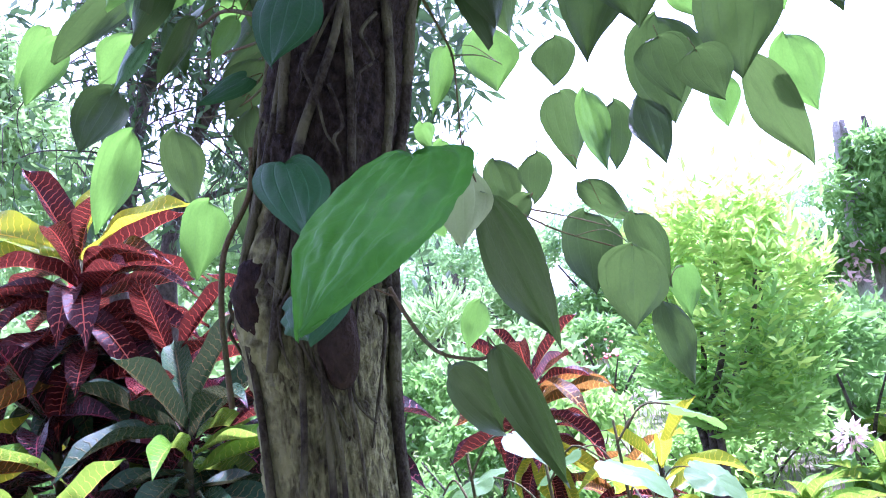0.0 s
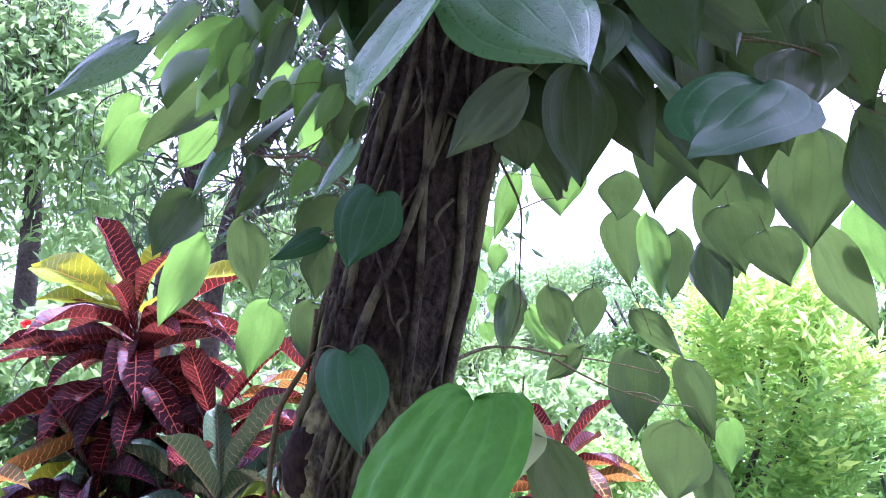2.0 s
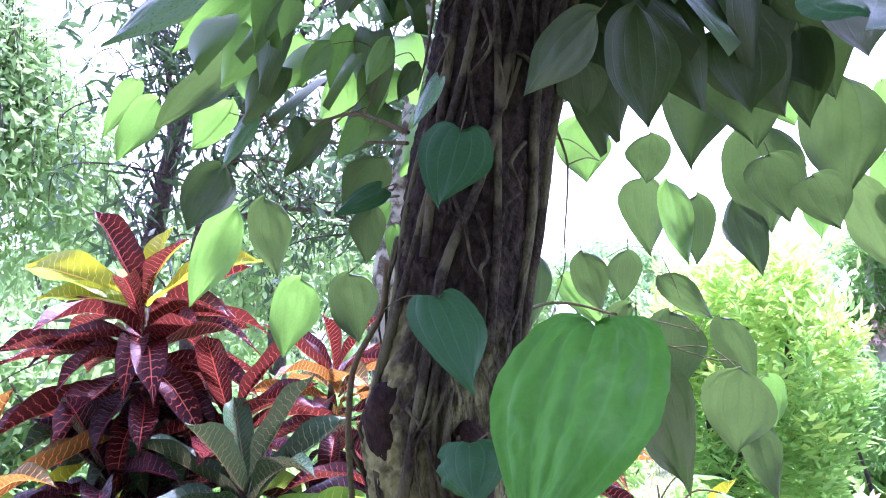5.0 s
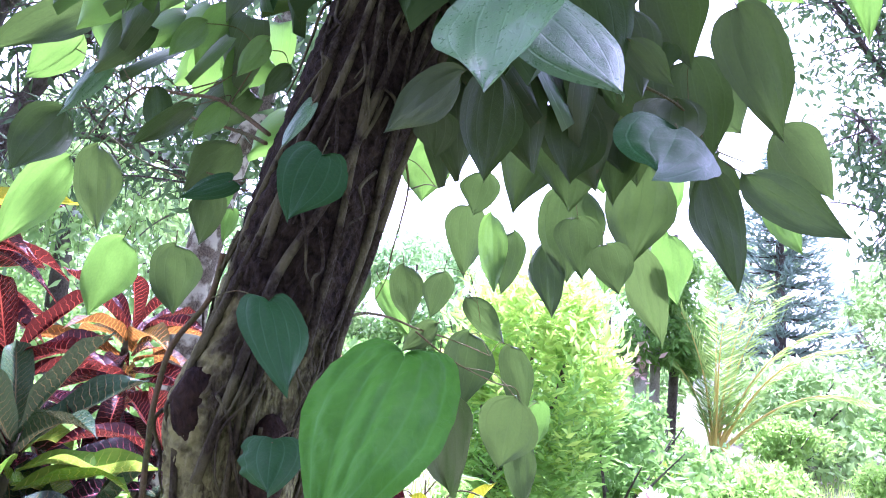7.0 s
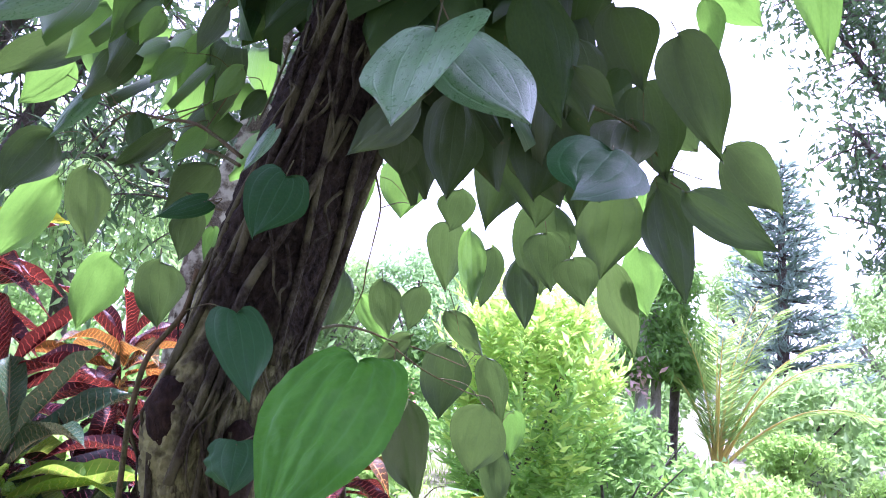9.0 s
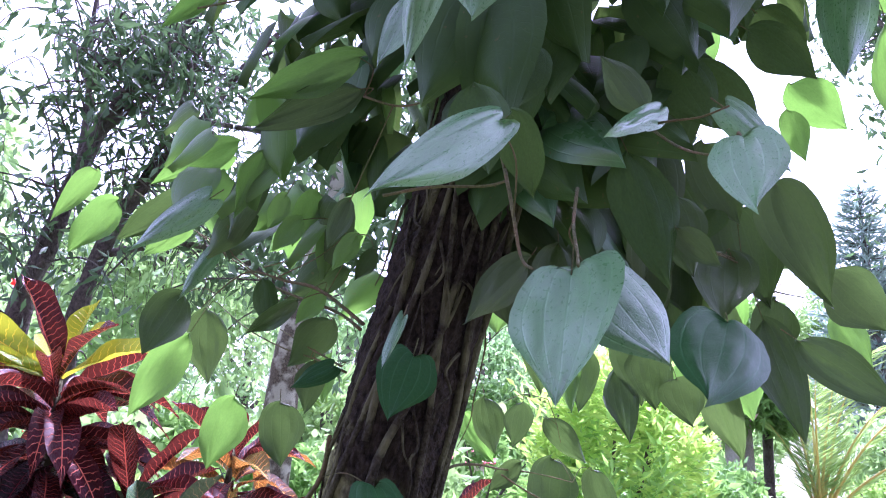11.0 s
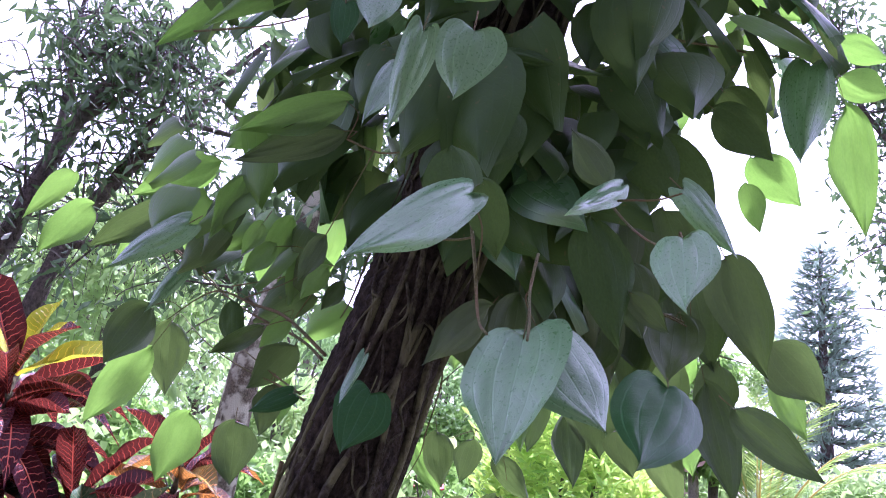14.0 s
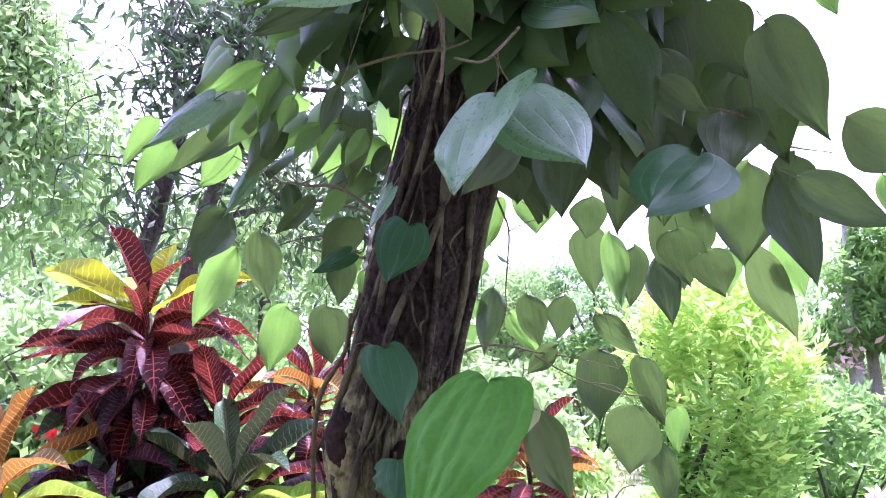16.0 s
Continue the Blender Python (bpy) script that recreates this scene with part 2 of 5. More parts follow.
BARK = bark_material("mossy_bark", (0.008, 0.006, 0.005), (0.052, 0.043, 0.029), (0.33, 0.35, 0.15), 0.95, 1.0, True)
BARK_KNOT = bark_material("knot_bark", (0.008, 0.005, 0.004), (0.045, 0.028, 0.018), (0.06, 0.05, 0.03), 0.3)
BARK_PALE = bark_material("pale_bark", (0.05, 0.045, 0.03), (0.3, 0.28, 0.22), (0.36, 0.4, 0.28), 0.6, 0.5)
BARK_LICHEN = bark_material("lichened_bark", (0.035, 0.03, 0.02), (0.17, 0.16, 0.1), (0.42, 0.44, 0.31), 0.85, 1.7)
BARK_GREY = bark_material("pale_smooth_bark", (0.2, 0.18, 0.15), (0.45, 0.42, 0.36), (0.5, 0.5, 0.42), 0.5, 0.5)
BARK_DARK = bark_material("branch_bark", (0.035, 0.03, 0.025), (0.13, 0.11, 0.09), (0.2, 0.2, 0.15), 0.4, 0.4)
VINE = bark_material("vine_stem_bark", (0.014, 0.012, 0.008), (0.065, 0.06, 0.036), (0.13, 0.135, 0.065), 0.7, 2.0)
TWIG = bark_material("green_twig", (0.06, 0.065, 0.03), (0.13, 0.14, 0.05), (0.14, 0.09, 0.05), 0.6, 3.0)


def ground_material():
    m, tree, bsdf, add = shader("garden_soil_and_grass")
    obj = add("TexCoord").outputs[3]
    base = blend(add, ramp(add, fuzz(add, 0.9, 5.0, obj), 0.4, 0.62), (0.11, 0.085, 0.055), (0.06, 0.11, 0.025))
    base = blend(add, calc(add, "MULTIPLY", fuzz(add, 35.0, 4.0, obj), 0.6), base, (0.15, 0.14, 0.08))
    tree.links.new(base, bsdf.inputs["Base Color"])
    bsdf.inputs["Roughness"].default_value = 0.95
    bump = add("Bump", i0=0.6, i1=0.03)
    tree.links.new(fuzz(add, 22.0, 5.0, obj), bump.inputs[3 if bump.inputs[2].name != "Height" else 2])
    tree.links.new(bump.outputs[0], bsdf.inputs["Normal"])
    return m


def plain_material(name, colour, rough=0.6):
    m, tree, bsdf, add = shader(name)
    obj = add("TexCoord").outputs[3]
    base = blend(add, ramp(add, fuzz(add, 3.0, 5.0, obj), 0.35, 0.7), [0.75 * c for c in colour], colour)
    tree.links.new(base, bsdf.inputs["Base Color"])
    bsdf.inputs["Roughness"].default_value = rough
    return m


SOIL = ground_material()
ROOF_RED = plain_material("red_painted_metal", (0.5, 0.05, 0.05))
WALL_GREY = plain_material("sky_blocker_grey", (0.11, 0.105, 0.095), 0.9)
WALL_WHITE = plain_material("weathered_white_wall", (0.6, 0.58, 0.55))


# ---- makers of geometry ----


def mesh_of(name, verts, faces, material, uvs=None, smooth=True):
    me = bpy.data.meshes.new(name)
    me.from_pydata(np.asarray(verts).tolist(), [], [tuple(int(i) for i in fc) for fc in faces])
    if uvs is not None:
        layer = me.uv_layers.new(name="UVMap")
        idx = np.empty(len(me.loops), dtype=np.int32)
        me.loops.foreach_get("vertex_index", idx)
        layer.data.foreach_set("uv", np.asarray(uvs, dtype=np.float32)[idx].ravel())
    if smooth:
        me.polygons.foreach_set("use_smooth", np.ones(len(me.polygons), dtype=bool))
    me.materials.append(material)
    me.update()
    return me


def child(name, me, parent, label="", m=None, kind=""):
    ob = new(name, me)
    if parent is not None:
        ob.parent = parent
    if m is not None:
        ob.matrix_basis = m
    return tagged(ob, label, kind=kind)


def root(name, place, label, category, group=""):
    ob = new(name)
    ob.empty_display_size = 0.05
    ob.location = place
    return tagged(ob, label, category, group)


def tube_arrays(points, radii, sides=8, rough=0.0, seed=0):
    """Rings along a smooth line through the points."""
    pts = [Vector(p) for p in points]
    fine, rad = [], []
    for i in range(len(pts) - 1):
        p0, p1, p2, p3 = pts[max(i - 1, 0)], pts[i], pts[i + 1], pts[min(i + 2, len(pts) - 1)]
        for k in range(5):
            u = k / 5
            fine.append(0.5 * (2 * p1 + (p2 - p0) * u + (2 * p0 - 5 * p1 + 4 * p2 - p3) * u * u + (3 * p1 - p0 - 3 * p2 + p3) * u ** 3))
            rad.append(radii[i] + (radii[i + 1] - radii[i]) * u)
    fine.append(pts[-1])
    rad.append(radii[-1])
    verts, faces = [], []
    side = Vector((1, 0.2, 0.1))
    for i, p in enumerate(fine):
        d = (fine[min(i + 1, len(fine) - 1)] - fine[max(i - 1, 0)]).normalized()
        a = (side - d * side.dot(d)).normalized()
        b = d.cross(a)
        side = a
        for k in range(sides):
            w = 2 * math.pi * k / sides
            r = rad[i]
            if rough:
                r *= 1 + rough * noise.noise(Vector((math.cos(w) * 2 + seed, math.sin(w) * 2, i * 0.45)))
            verts.append(p + (a * math.cos(w) + b * math.sin(w)) * r)
        if i:
            o = (i - 1) * sides
            for k in range(sides):
                faces.append((o + k, o + (k + 1) % sides, o + sides + (k + 1) % sides, o + sides + k))
    n = len(verts)
    verts += [fine[0], fine[-1]]
    for k in range(sides):
        faces.append((n, (k + 1) % sides, k))
        faces.append((n + 1, n - sides + k, n - sides + (k + 1) % sides))
    return verts, faces


def tube(name, points, radii, material, parent, sides=8, rough=0.0, seed=0, label=""):
    v, f = tube_arrays(points, radii, sides, rough, seed)
    return child(name, mesh_of(name, v, f, material), parent, label)


def tubes(name, lines, material, parent, sides=6, label="", kind=""):
    """Many thin branches of one plant as one mesh."""
    verts, faces = [], []
    for points, radii in lines:
        v, f = tube_arrays(points, radii, sides)
        o = len(verts)
        verts += v
        faces += [tuple(i + o for i in fc) for fc in f]
    return child(name, mesh_of(name, verts, faces, material), parent, label, kind=kind)


def blades(centres, length, width, down=0.3, spread=1.0, seed=1, heading=None):
    """Folded little leaves, one at each centre; down: how far the tips hang."""
    r = np.random.default_rng(seed)
    c = np.asarray(centres, dtype=float)
    n = len(c)
    d = r.normal(size=(n, 3)) * spread
    if heading is not None:
        d += heading
    d[:, 2] -= down
    d /= np.linalg.norm(d, axis=1)[:, None]
    s = np.cross(d, r.normal(size=(n, 3)))
    s /= np.linalg.norm(s, axis=1)[:, None] + 1e-9
    u = np.cross(s, d)
    ln = (length * r.uniform(0.65, 1.25, n))[:, None]
    wd = (width * r.uniform(0.7, 1.2, n))[:, None]
    q = np.stack([c, c + d * ln * 0.42 + s * wd * 0.5 + u * wd * 0.12, c + d * ln - u * ln * 0.1, c + d * ln * 0.42 - s * wd * 0.5 + u * wd * 0.12, c + d * ln * 0.45 - u * wd * 0.08], axis=1)
    verts = q.reshape(-1, 3)
    o = np.arange(n)[:, None] * 5
    faces = np.concatenate([o + [0, 1, 4], o + [1, 2, 4], o + [2, 3, 4], o + [3, 0, 4]])
    return verts, faces


def blob_points(n, seed, lumps, radius, squash=0.7, shell=0.55):
    """Points in clumps about a crown's lumps, thicker towards the outside."""
    r = np.random.default_rng(seed)
    which = r.integers(0, len(lumps), n)
    d = r.normal(size=(n, 3))
    d /= np.linalg.norm(d, axis=1)[:, None]
    rad = shell + (1 - shell) * r.random(n) ** 0.6
    rr = np.array([l[3] for l in lumps])[which]
    p = np.array([l[:3] for l in lumps])[which] + d * (rad * rr)[:, None] * np.array([1, 1, squash]) * radius
    return p + r.normal(size=(n, 3)) * 0.05 * radius


# ---- ground ----
def ground():
    n = 90
    side = np.sign(np.linspace(-1, 1, n)) * np.abs(np.linspace(-1, 1, n)) ** 3 * 400
    verts = [(x, y + 4, 0.10 * noise.noise(Vector((x * 0.25, y * 0.25, 0))) - 0.02) for y in side for x in side]
    faces = [(j * n + i, j * n + i + 1, j * n + n + i + 1, j * n + n + i) for j in range(n - 1) for i in range(n - 1)]
    return tagged(child("ground", mesh_of("ground", verts, faces, SOIL), None), "uneven garden soil with patchy grass", "ground", kind="structure")


ground()


def grass():
    r = np.random.default_rng(21)
    x, y = r.uniform(-7, 10, 26000), r.uniform(0.5, 13, 26000)
    v, f = blades(np.stack([x, y, np.full_like(x, -0.02)], 1), 0.16, 0.016, down=-2.2, spread=0.7, seed=22)
    ob = child("grass", mesh_of("grass", v, f, GRASS), None)
    return tagged(ob, "rough green lawn grass under the shrubs", "grass", kind="stuff")


grass()


def wall_behind():
    """A plain wall, added unseen behind the viewer to block sky light."""
    v = [(x, y, z) for x in (-9, 9) for y in (-2.9, -2.65) for z in (-0.1, 6.4)]
    f = [(0, 1, 3, 2), (4, 6, 7, 5), (0, 4, 5, 1), (2, 3, 7, 6), (1, 5, 7, 3), (0, 2, 6, 4)]
    tagged(child("wall_south", mesh_of("wall_south", v, f, WALL_GREY, smooth=False), None), "plain grey wall added out of view to cut sky light", "wall", kind="structure")


wall_behind()


# ---- the climbing vine and its host tree ----
host = root("host_tree", (-0.12, 0.72, 0), "dark mossy tree trunk wrapped in climbing vine stems", "tree")


def trunk_axis(z):
    """The trunk's middle: upright below, leaning over above the swollen waist."""
    lean = ((-0.2, -0.19), (1.2, -0.185), (1.4, -0.178), (1.5, -0.152), (1.6, -0.125), (1.7, -0.098), (1.8, -0.07), (1.9, -0.042), (2.1, 0.0), (2.4, 0.06), (3.3, 0.15))
    return float(np.interp(z, [q[0] for q in lean], [q[1] for q in lean])) + 0.004 * math.sin(z * 6.1), 0.75 + 0.012 * math.sin(z * 2.2)


def trunk_radius(z):
    return 0.0605 + 0.005 * min(1, max(0, (z - 1.48) / 0.12)) + 0.03 * max(0, 0.6 - z) + 0.0115 * math.exp(-((z - 1.4) / 0.06) ** 2)


def host_trunk():
    """A fluted trunk with a shallow hollow on the viewer's side and flaky, furrowed bark."""
    zs = [-0.1, 0.2, 0.5, 0.7, 0.85] + [0.95 + 1.3 * j / 330 for j in range(331)] + [2.35, 2.6, 2.9, 3.2]
    sides = 190
    verts = []
    for z in zs:
        cx, cy = trunk_axis(z)
        r0 = trunk_radius(z)
        hollow = 0.018 * math.exp(-((z - 1.18) / 0.22) ** 2)
        for k in range(sides):
            a = 2 * math.pi * k / sides
            ca, sa = math.cos(a), math.sin(a)
            ridge = noise.noise(Vector((ca * 2.6, sa * 2.6, z * 1.6)))
            plate = noise.noise(Vector((ca * 3.4 + 3, sa * 3.4, z * 34)))
            crack = abs(noise.noise(Vector((ca * 7.5, sa * 7.5, z * 75 + 5))))
            flake = noise.noise(Vector((ca * 24, sa * 24, z * 150)))
            turn = (a - 4.85 + math.pi) % (2 * math.pi) - math.pi
            r = r0 * (1 + 0.09 * ridge + 0.035 * plate) - hollow * math.exp(-(turn / 0.42) ** 2)
            r += 0.0036 * min(0.3, crack) / 0.3 + 0.0014 * flake - 0.002
            verts.append((cx + ca * r + 0.12, cy + sa * r - 0.72, z))
    n = len(zs)
    faces = [(j * sides + k, j * sides + (k + 1) % sides, (j + 1) * sides + (k + 1) % sides, (j + 1) * sides + k) for j in range(n - 1) for k in range(sides)]
    faces.append(tuple((n - 1) * sides + k for k in range(sides)))
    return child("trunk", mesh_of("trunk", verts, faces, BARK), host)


host_trunk()


def burl(x, y, z, r0, tall, seed):
    rows, sides = 12, 18
    verts = []
    for j in range(rows):
        u = math.pi * j / (rows - 1)
        for k in range(sides):
            a = 2 * math.pi * k / sides
            w = r0 * (1 + 0.25 * noise.noise(Vector((math.cos(a) * 2 + seed, math.sin(a) * 2, j * 0.5))))
            verts.append((x + 0.12 + w * math.sin(u) * math.cos(a), y - 0.72 + w * math.sin(u) * math.sin(a) * 0.6, z + tall * math.cos(u)))
    faces = [(j * sides + k, j * sides + (k + 1) % sides, (j + 1) * sides + (k + 1) % sides, (j + 1) * sides + k) for j in range(rows - 1) for k in range(sides)]
    child("burl", mesh_of("burl", verts, faces, BARK_KNOT), host, "rough swollen knot in the bark")


burl(-0.212, 0.698, 1.408, 0.022, 0.036, 1)
burl(-0.14, 0.69, 1.36, 0.02, 0.045, 2)

vine = root("climbing_pepper_vine", (-0.12, 0.66, 0), "green climbing pepper vine with heart-shaped glossy leaves on the trunk", "vine")
VX, VY = -0.12, 0.66


def on_trunk(angle, z, out=0.0):
    """A point on the trunk's skin, in the vine's own coordinates; angle 0 faces the viewer, positive to the right."""
    cx, cy = trunk_axis(z)
    r = trunk_radius(z) + out
    a = radians(angle)
    return (cx + r * math.sin(a) - VX, cy - r * math.cos(a) - VY, z)


def climbing_stem(angle, swing, z0, z1, radius, seed):
    r = random.Random(seed)
    pts, rad = [], []
    steps = max(5, int((z1 - z0) / 0.09))
    for i in range(steps + 1):
        u = i / steps
        z = z0 + (z1 - z0) * u
        pts.append(on_trunk(angle + swing * u + 13 * math.sin(u * 8 + seed) + r.uniform(-7, 7), z, radius * 0.8 + r.uniform(-0.001, 0.003)))
        rad.append(radius * (1.05 - 0.35 * u) * r.uniform(0.88, 1.15))
    return tube("stem", pts, rad, VINE, vine, 8, 0.2, seed)


for n, (a0, sw, z0, z1, rad) in enumerate((
        (-20, 8, 0.0, 1.5, 0.0042), (58, -70, 0.75, 1.46, 0.0036), (22, -14, 0.2, 1.45, 0.0036), (78, 4, 0.0, 2.5, 0.0068), (-70, 40, 0.1, 1.7, 0.0045),
        (-10, 48, 1.34, 2.4, 0.0045), (-50, 75, 1.45, 2.4, 0.004), (34, -62, 1.46, 2.3, 0.0042), (66, -16, 1.4, 2.4, 0.005), (-28, 20, 1.55, 2.4, 0.0048))):
    climbing_stem(a0, sw, z0, z1, rad, n)

for n in range(60):
    r = random.Random(100 + n)
    z, a = r.uniform(1.35, 2.3), r.uniform(-85, 85)
    pts = [on_trunk(a, z, 0.004)]
    for k in range(4):
        a += r.uniform(-14, 14)
        z -= r.uniform(0.01, 0.05)
        pts.append(on_trunk(a, z, r.uniform(0.002, 0.012)))
    tube("aerial_root", pts, [0.0022, 0.002, 0.0017, 0.0013, 0.0008], VINE, vine, 5)


LEAF_AT = (0.0, 0.012, 0.04, 0.1, 0.2, 0.32, 0.45, 0.6, 0.74, 0.85, 0.93, 0.97, 1.0)
LEAF_HALF = (0.0, 0.13, 0.26, 0.385, 0.475, 0.5, 0.47, 0.375, 0.245, 0.135, 0.058, 0.026, 0.0)


def leaf_half(v):
    """Half the width of a heart-shaped blade with a drawn-out tip."""
    return float(np.interp(v, LEAF_AT, LEAF_HALF))


def heart_leaf_mesh(name, material, droop, cup, wave, seed, bite=0.0, notch=0.19):
    """A heart-shaped blade of unit length and width: base at the origin, tip at +y, upper side +z."""
    r = random.Random(seed)
    nu, nv = (41, 44) if name == "quilted_leaf" else (21, 24)
    ph, lean, full = r.uniform(0, 6), r.uniform(-0.07, 0.07), r.uniform(0.92, 1.1) if material in (TOP, FRESH, DEEP_SHADE) else r.uniform(1.08, 1.34)
    verts, uvs = [], []
    for j in range(nv):
        v = (j / (nv - 1)) ** 1.25
        h = leaf_half(v ** full)
        for i in range(nu):
            s = 2 * i / (nu - 1) - 1
            edge = 1 + 0.03 * wave * math.sin(9 * v + ph + (2 if s > 0 else 0)) * abs(s) ** 3
            if bite and s > 0.35 and 0.2 < v < 0.75:
                edge -= bite * (s - 0.35) * (0.5 + 0.5 * math.sin(v * 31 + ph))
            x = s * h * edge + lean * v * v
            y = v - notch * min(1, abs(s * h) / 0.34) ** 0.8 * (1 - v) ** 3.4 + 0.02 * wave * math.sin(5 * v + ph) * s
            rib = abs(math.sin(math.pi * abs(s) / 0.385)) * math.sin(math.pi * min(1, v * 1.05)) if abs(s) < 0.77 else abs(math.sin(math.pi * (abs(s) - 0.77) / 0.46)) * 0.6
            z = (0.02 if name == "quilted_leaf" else 0.004) * rib - cup * s * s * (0.35 + math.sin(math.pi * v)) * 0.5 + droop * (v - v * v)
            z += 0.02 * wave * math.sin(7 * v + ph) * s * abs(s) + 0.034 * noise.noise(Vector((s * 1.3 + seed, v * 2.4, 0))) + 0.01 * noise.noise(Vector((s * 4, v * 7 + seed, 2)))
            if name == "quilted_leaf":
                z += 0.015 * noise.noise(Vector((s * 5, v * 9, 5))) + 0.012 * noise.noise(Vector((s * 11, v * 19, 8)))
            verts.append((x, y, z))
            uvs.append((s * 0.5 + 0.5, v))
    faces = [(j * nu + i, j * nu + i + 1, (j + 1) * nu + i + 1, (j + 1) * nu + i) for j in range(nv - 1) for i in range(nu - 1)]
    return mesh_of(name, verts, faces, material, uvs)


HEARTS = {}
for key, mat in (("top", TOP), ("fresh", FRESH), ("deep", DEEP_SHADE), ("a", UNDER_DIM), ("lit", YOUNG_LIT), ("pale", PALE), ("shaded", SHADED)):
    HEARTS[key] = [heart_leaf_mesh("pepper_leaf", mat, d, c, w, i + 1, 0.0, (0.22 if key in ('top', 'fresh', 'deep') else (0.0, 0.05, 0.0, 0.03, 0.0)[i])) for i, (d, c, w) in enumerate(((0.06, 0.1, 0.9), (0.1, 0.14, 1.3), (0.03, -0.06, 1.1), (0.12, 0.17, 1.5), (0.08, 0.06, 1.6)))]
HEARTS["torn"] = [heart_leaf_mesh("pepper_leaf", DEEP_SHADE, 0.08, 0.34, 1.8, 31, 0.22)]
HEARTS["fresh"] = [heart_leaf_mesh("quilted_leaf", FRESH, 0.05, 0.06, 0.8, 44, 0.0, 0.22)]
HEARTS["blue"] = [heart_leaf_mesh("pepper_leaf", TOP, 0.12, 0.16, 1.5, 37)]
leaf_count = [0]


def vine_leaf(kind, base, tip, width, facing):
    """A leaf from its stalk's end to its tip; facing: where its upper side looks."""
    r = random.Random(leaf_count[0] * 7 + 3)
    leaf_count[0] += 1
    b, t = Vector(base), Vector(tip)
    y = t - b
    length = y.length
    y.normalize()
    z = Vector(facing)
    if kind in ("top", "blue"):
        z += Vector((0, 0, 0.3))
    z = (z - y * z.dot(y)).normalized()
    x = y.cross(z)
    k = HEARTS[kind][r.randrange(len(HEARTS[kind]))]
    m = Matrix((x * width, y * length, z * length)).transposed().to_4x4()
    m.translation = b - Vector((VX, VY, 0))
    return child("leaf", k, vine, "", m)


vine_leaf("fresh", (-0.031, 0.56, 1.466), (-0.086, 0.438, 1.35), 0.112, (-0.22, -0.9, 0.35))
vine_leaf("pale", (0.0, 0.590, 1.463), (-0.009, 0.590, 1.402), 0.042, (0.2, -0.95, 0.1))
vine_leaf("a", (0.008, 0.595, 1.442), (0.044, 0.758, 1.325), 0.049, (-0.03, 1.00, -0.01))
vine_leaf("a", (0.130, 1.200, 1.521), (0.128, 1.200, 1.388), 0.094, (-0.15, 0.99, -0.05))
vine_leaf("a", (0.156, 0.943, 1.428), (0.141, 0.978, 1.329), 0.087, (0.29, 0.91, -0.30))
vine_leaf("a", (0.201, 1.190, 1.504), (0.238, 1.190, 1.381), 0.058, (0.32, 0.95, 0.03))
vine_leaf("a", (0.138, 1.300, 1.590), (0.215, 1.300, 1.507), 0.054, (0.01, 0.88, 0.48))
vine_leaf("a", (0.210, 1.150, 1.363), (0.230, 1.150, 1.237), 0.055, (0.23, 0.97, -0.07))
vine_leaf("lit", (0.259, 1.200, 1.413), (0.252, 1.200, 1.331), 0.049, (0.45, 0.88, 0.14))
vine_leaf("a", (0.049, 1.000, 1.520), (-0.001, 1.000, 1.477), 0.035, (0.20, 0.93, 0.30))
vine_leaf("a", (-0.063, 1.354, 1.660), (-0.089, 1.320, 1.520), 0.063, (0.16, 0.96, 0.22))
vine_leaf("a", (0.006, 1.165, 1.622), (0.024, 1.158, 1.524), 0.059, (0.06, 0.99, -0.10))
vine_leaf("lit", (-0.029, 1.197, 1.593), (0.029, 1.228, 1.504), 0.045, (0.06, 1.00, -0.04))
vine_leaf("pale", (0.042, 1.218, 1.617), (0.030, 1.235, 1.562), 0.028, (-0.18, 0.98, -0.03))
vine_leaf("a", (0.072, 1.147, 1.615), (0.053, 1.161, 1.538), 0.052, (-0.01, 0.94, 0.33))
vine_leaf("a", (0.143, 1.385, 1.786), (0.145, 1.426, 1.644), 0.088, (0.34, 0.93, 0.11))
vine_leaf("lit", (0.181, 1.330, 1.762), (0.188, 1.299, 1.602), 0.059, (0.28, 0.96, 0.00))
vine_leaf("a", (0.227, 1.330, 1.731), (0.206, 1.330, 1.606), 0.067, (0.02, 0.97, 0.25))
vine_leaf("a", (0.243, 1.163, 1.687), (0.246, 1.112, 1.549), 0.062, (0.30, 0.95, 0.03))
vine_leaf("a", (0.133, 1.164, 1.798), (0.115, 1.175, 1.720), 0.069, (0.22, 0.96, 0.19))
vine_leaf("a", (0.218, 1.089, 1.886), (0.155, 1.057, 1.705), 0.123, (0.29, 0.95, 0.08))
vine_leaf("a", (0.283, 1.135, 1.785), (0.275, 1.130, 1.612), 0.117, (0.21, 0.85, 0.48))
vine_leaf("a", (0.382, 1.100, 1.685), (0.466, 1.180, 1.521), 0.069, (0.50, 0.82, 0.28))
vine_leaf("a", (0.390, 1.080, 1.820), (0.359, 1.080, 1.641), 0.119, (0.28, 0.93, 0.25))
vine_leaf("a", (0.317, 0.750, 1.711), (0.328, 0.700, 1.561), 0.060, (0.23, 0.88, 0.42))
vine_leaf("a", (0.290, 0.620, 1.667), (0.349, 0.550, 1.594), 0.049, (0.48, 0.82, 0.32))
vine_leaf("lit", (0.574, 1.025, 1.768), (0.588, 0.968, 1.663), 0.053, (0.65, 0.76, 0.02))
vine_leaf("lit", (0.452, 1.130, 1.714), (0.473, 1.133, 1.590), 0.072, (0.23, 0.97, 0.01))
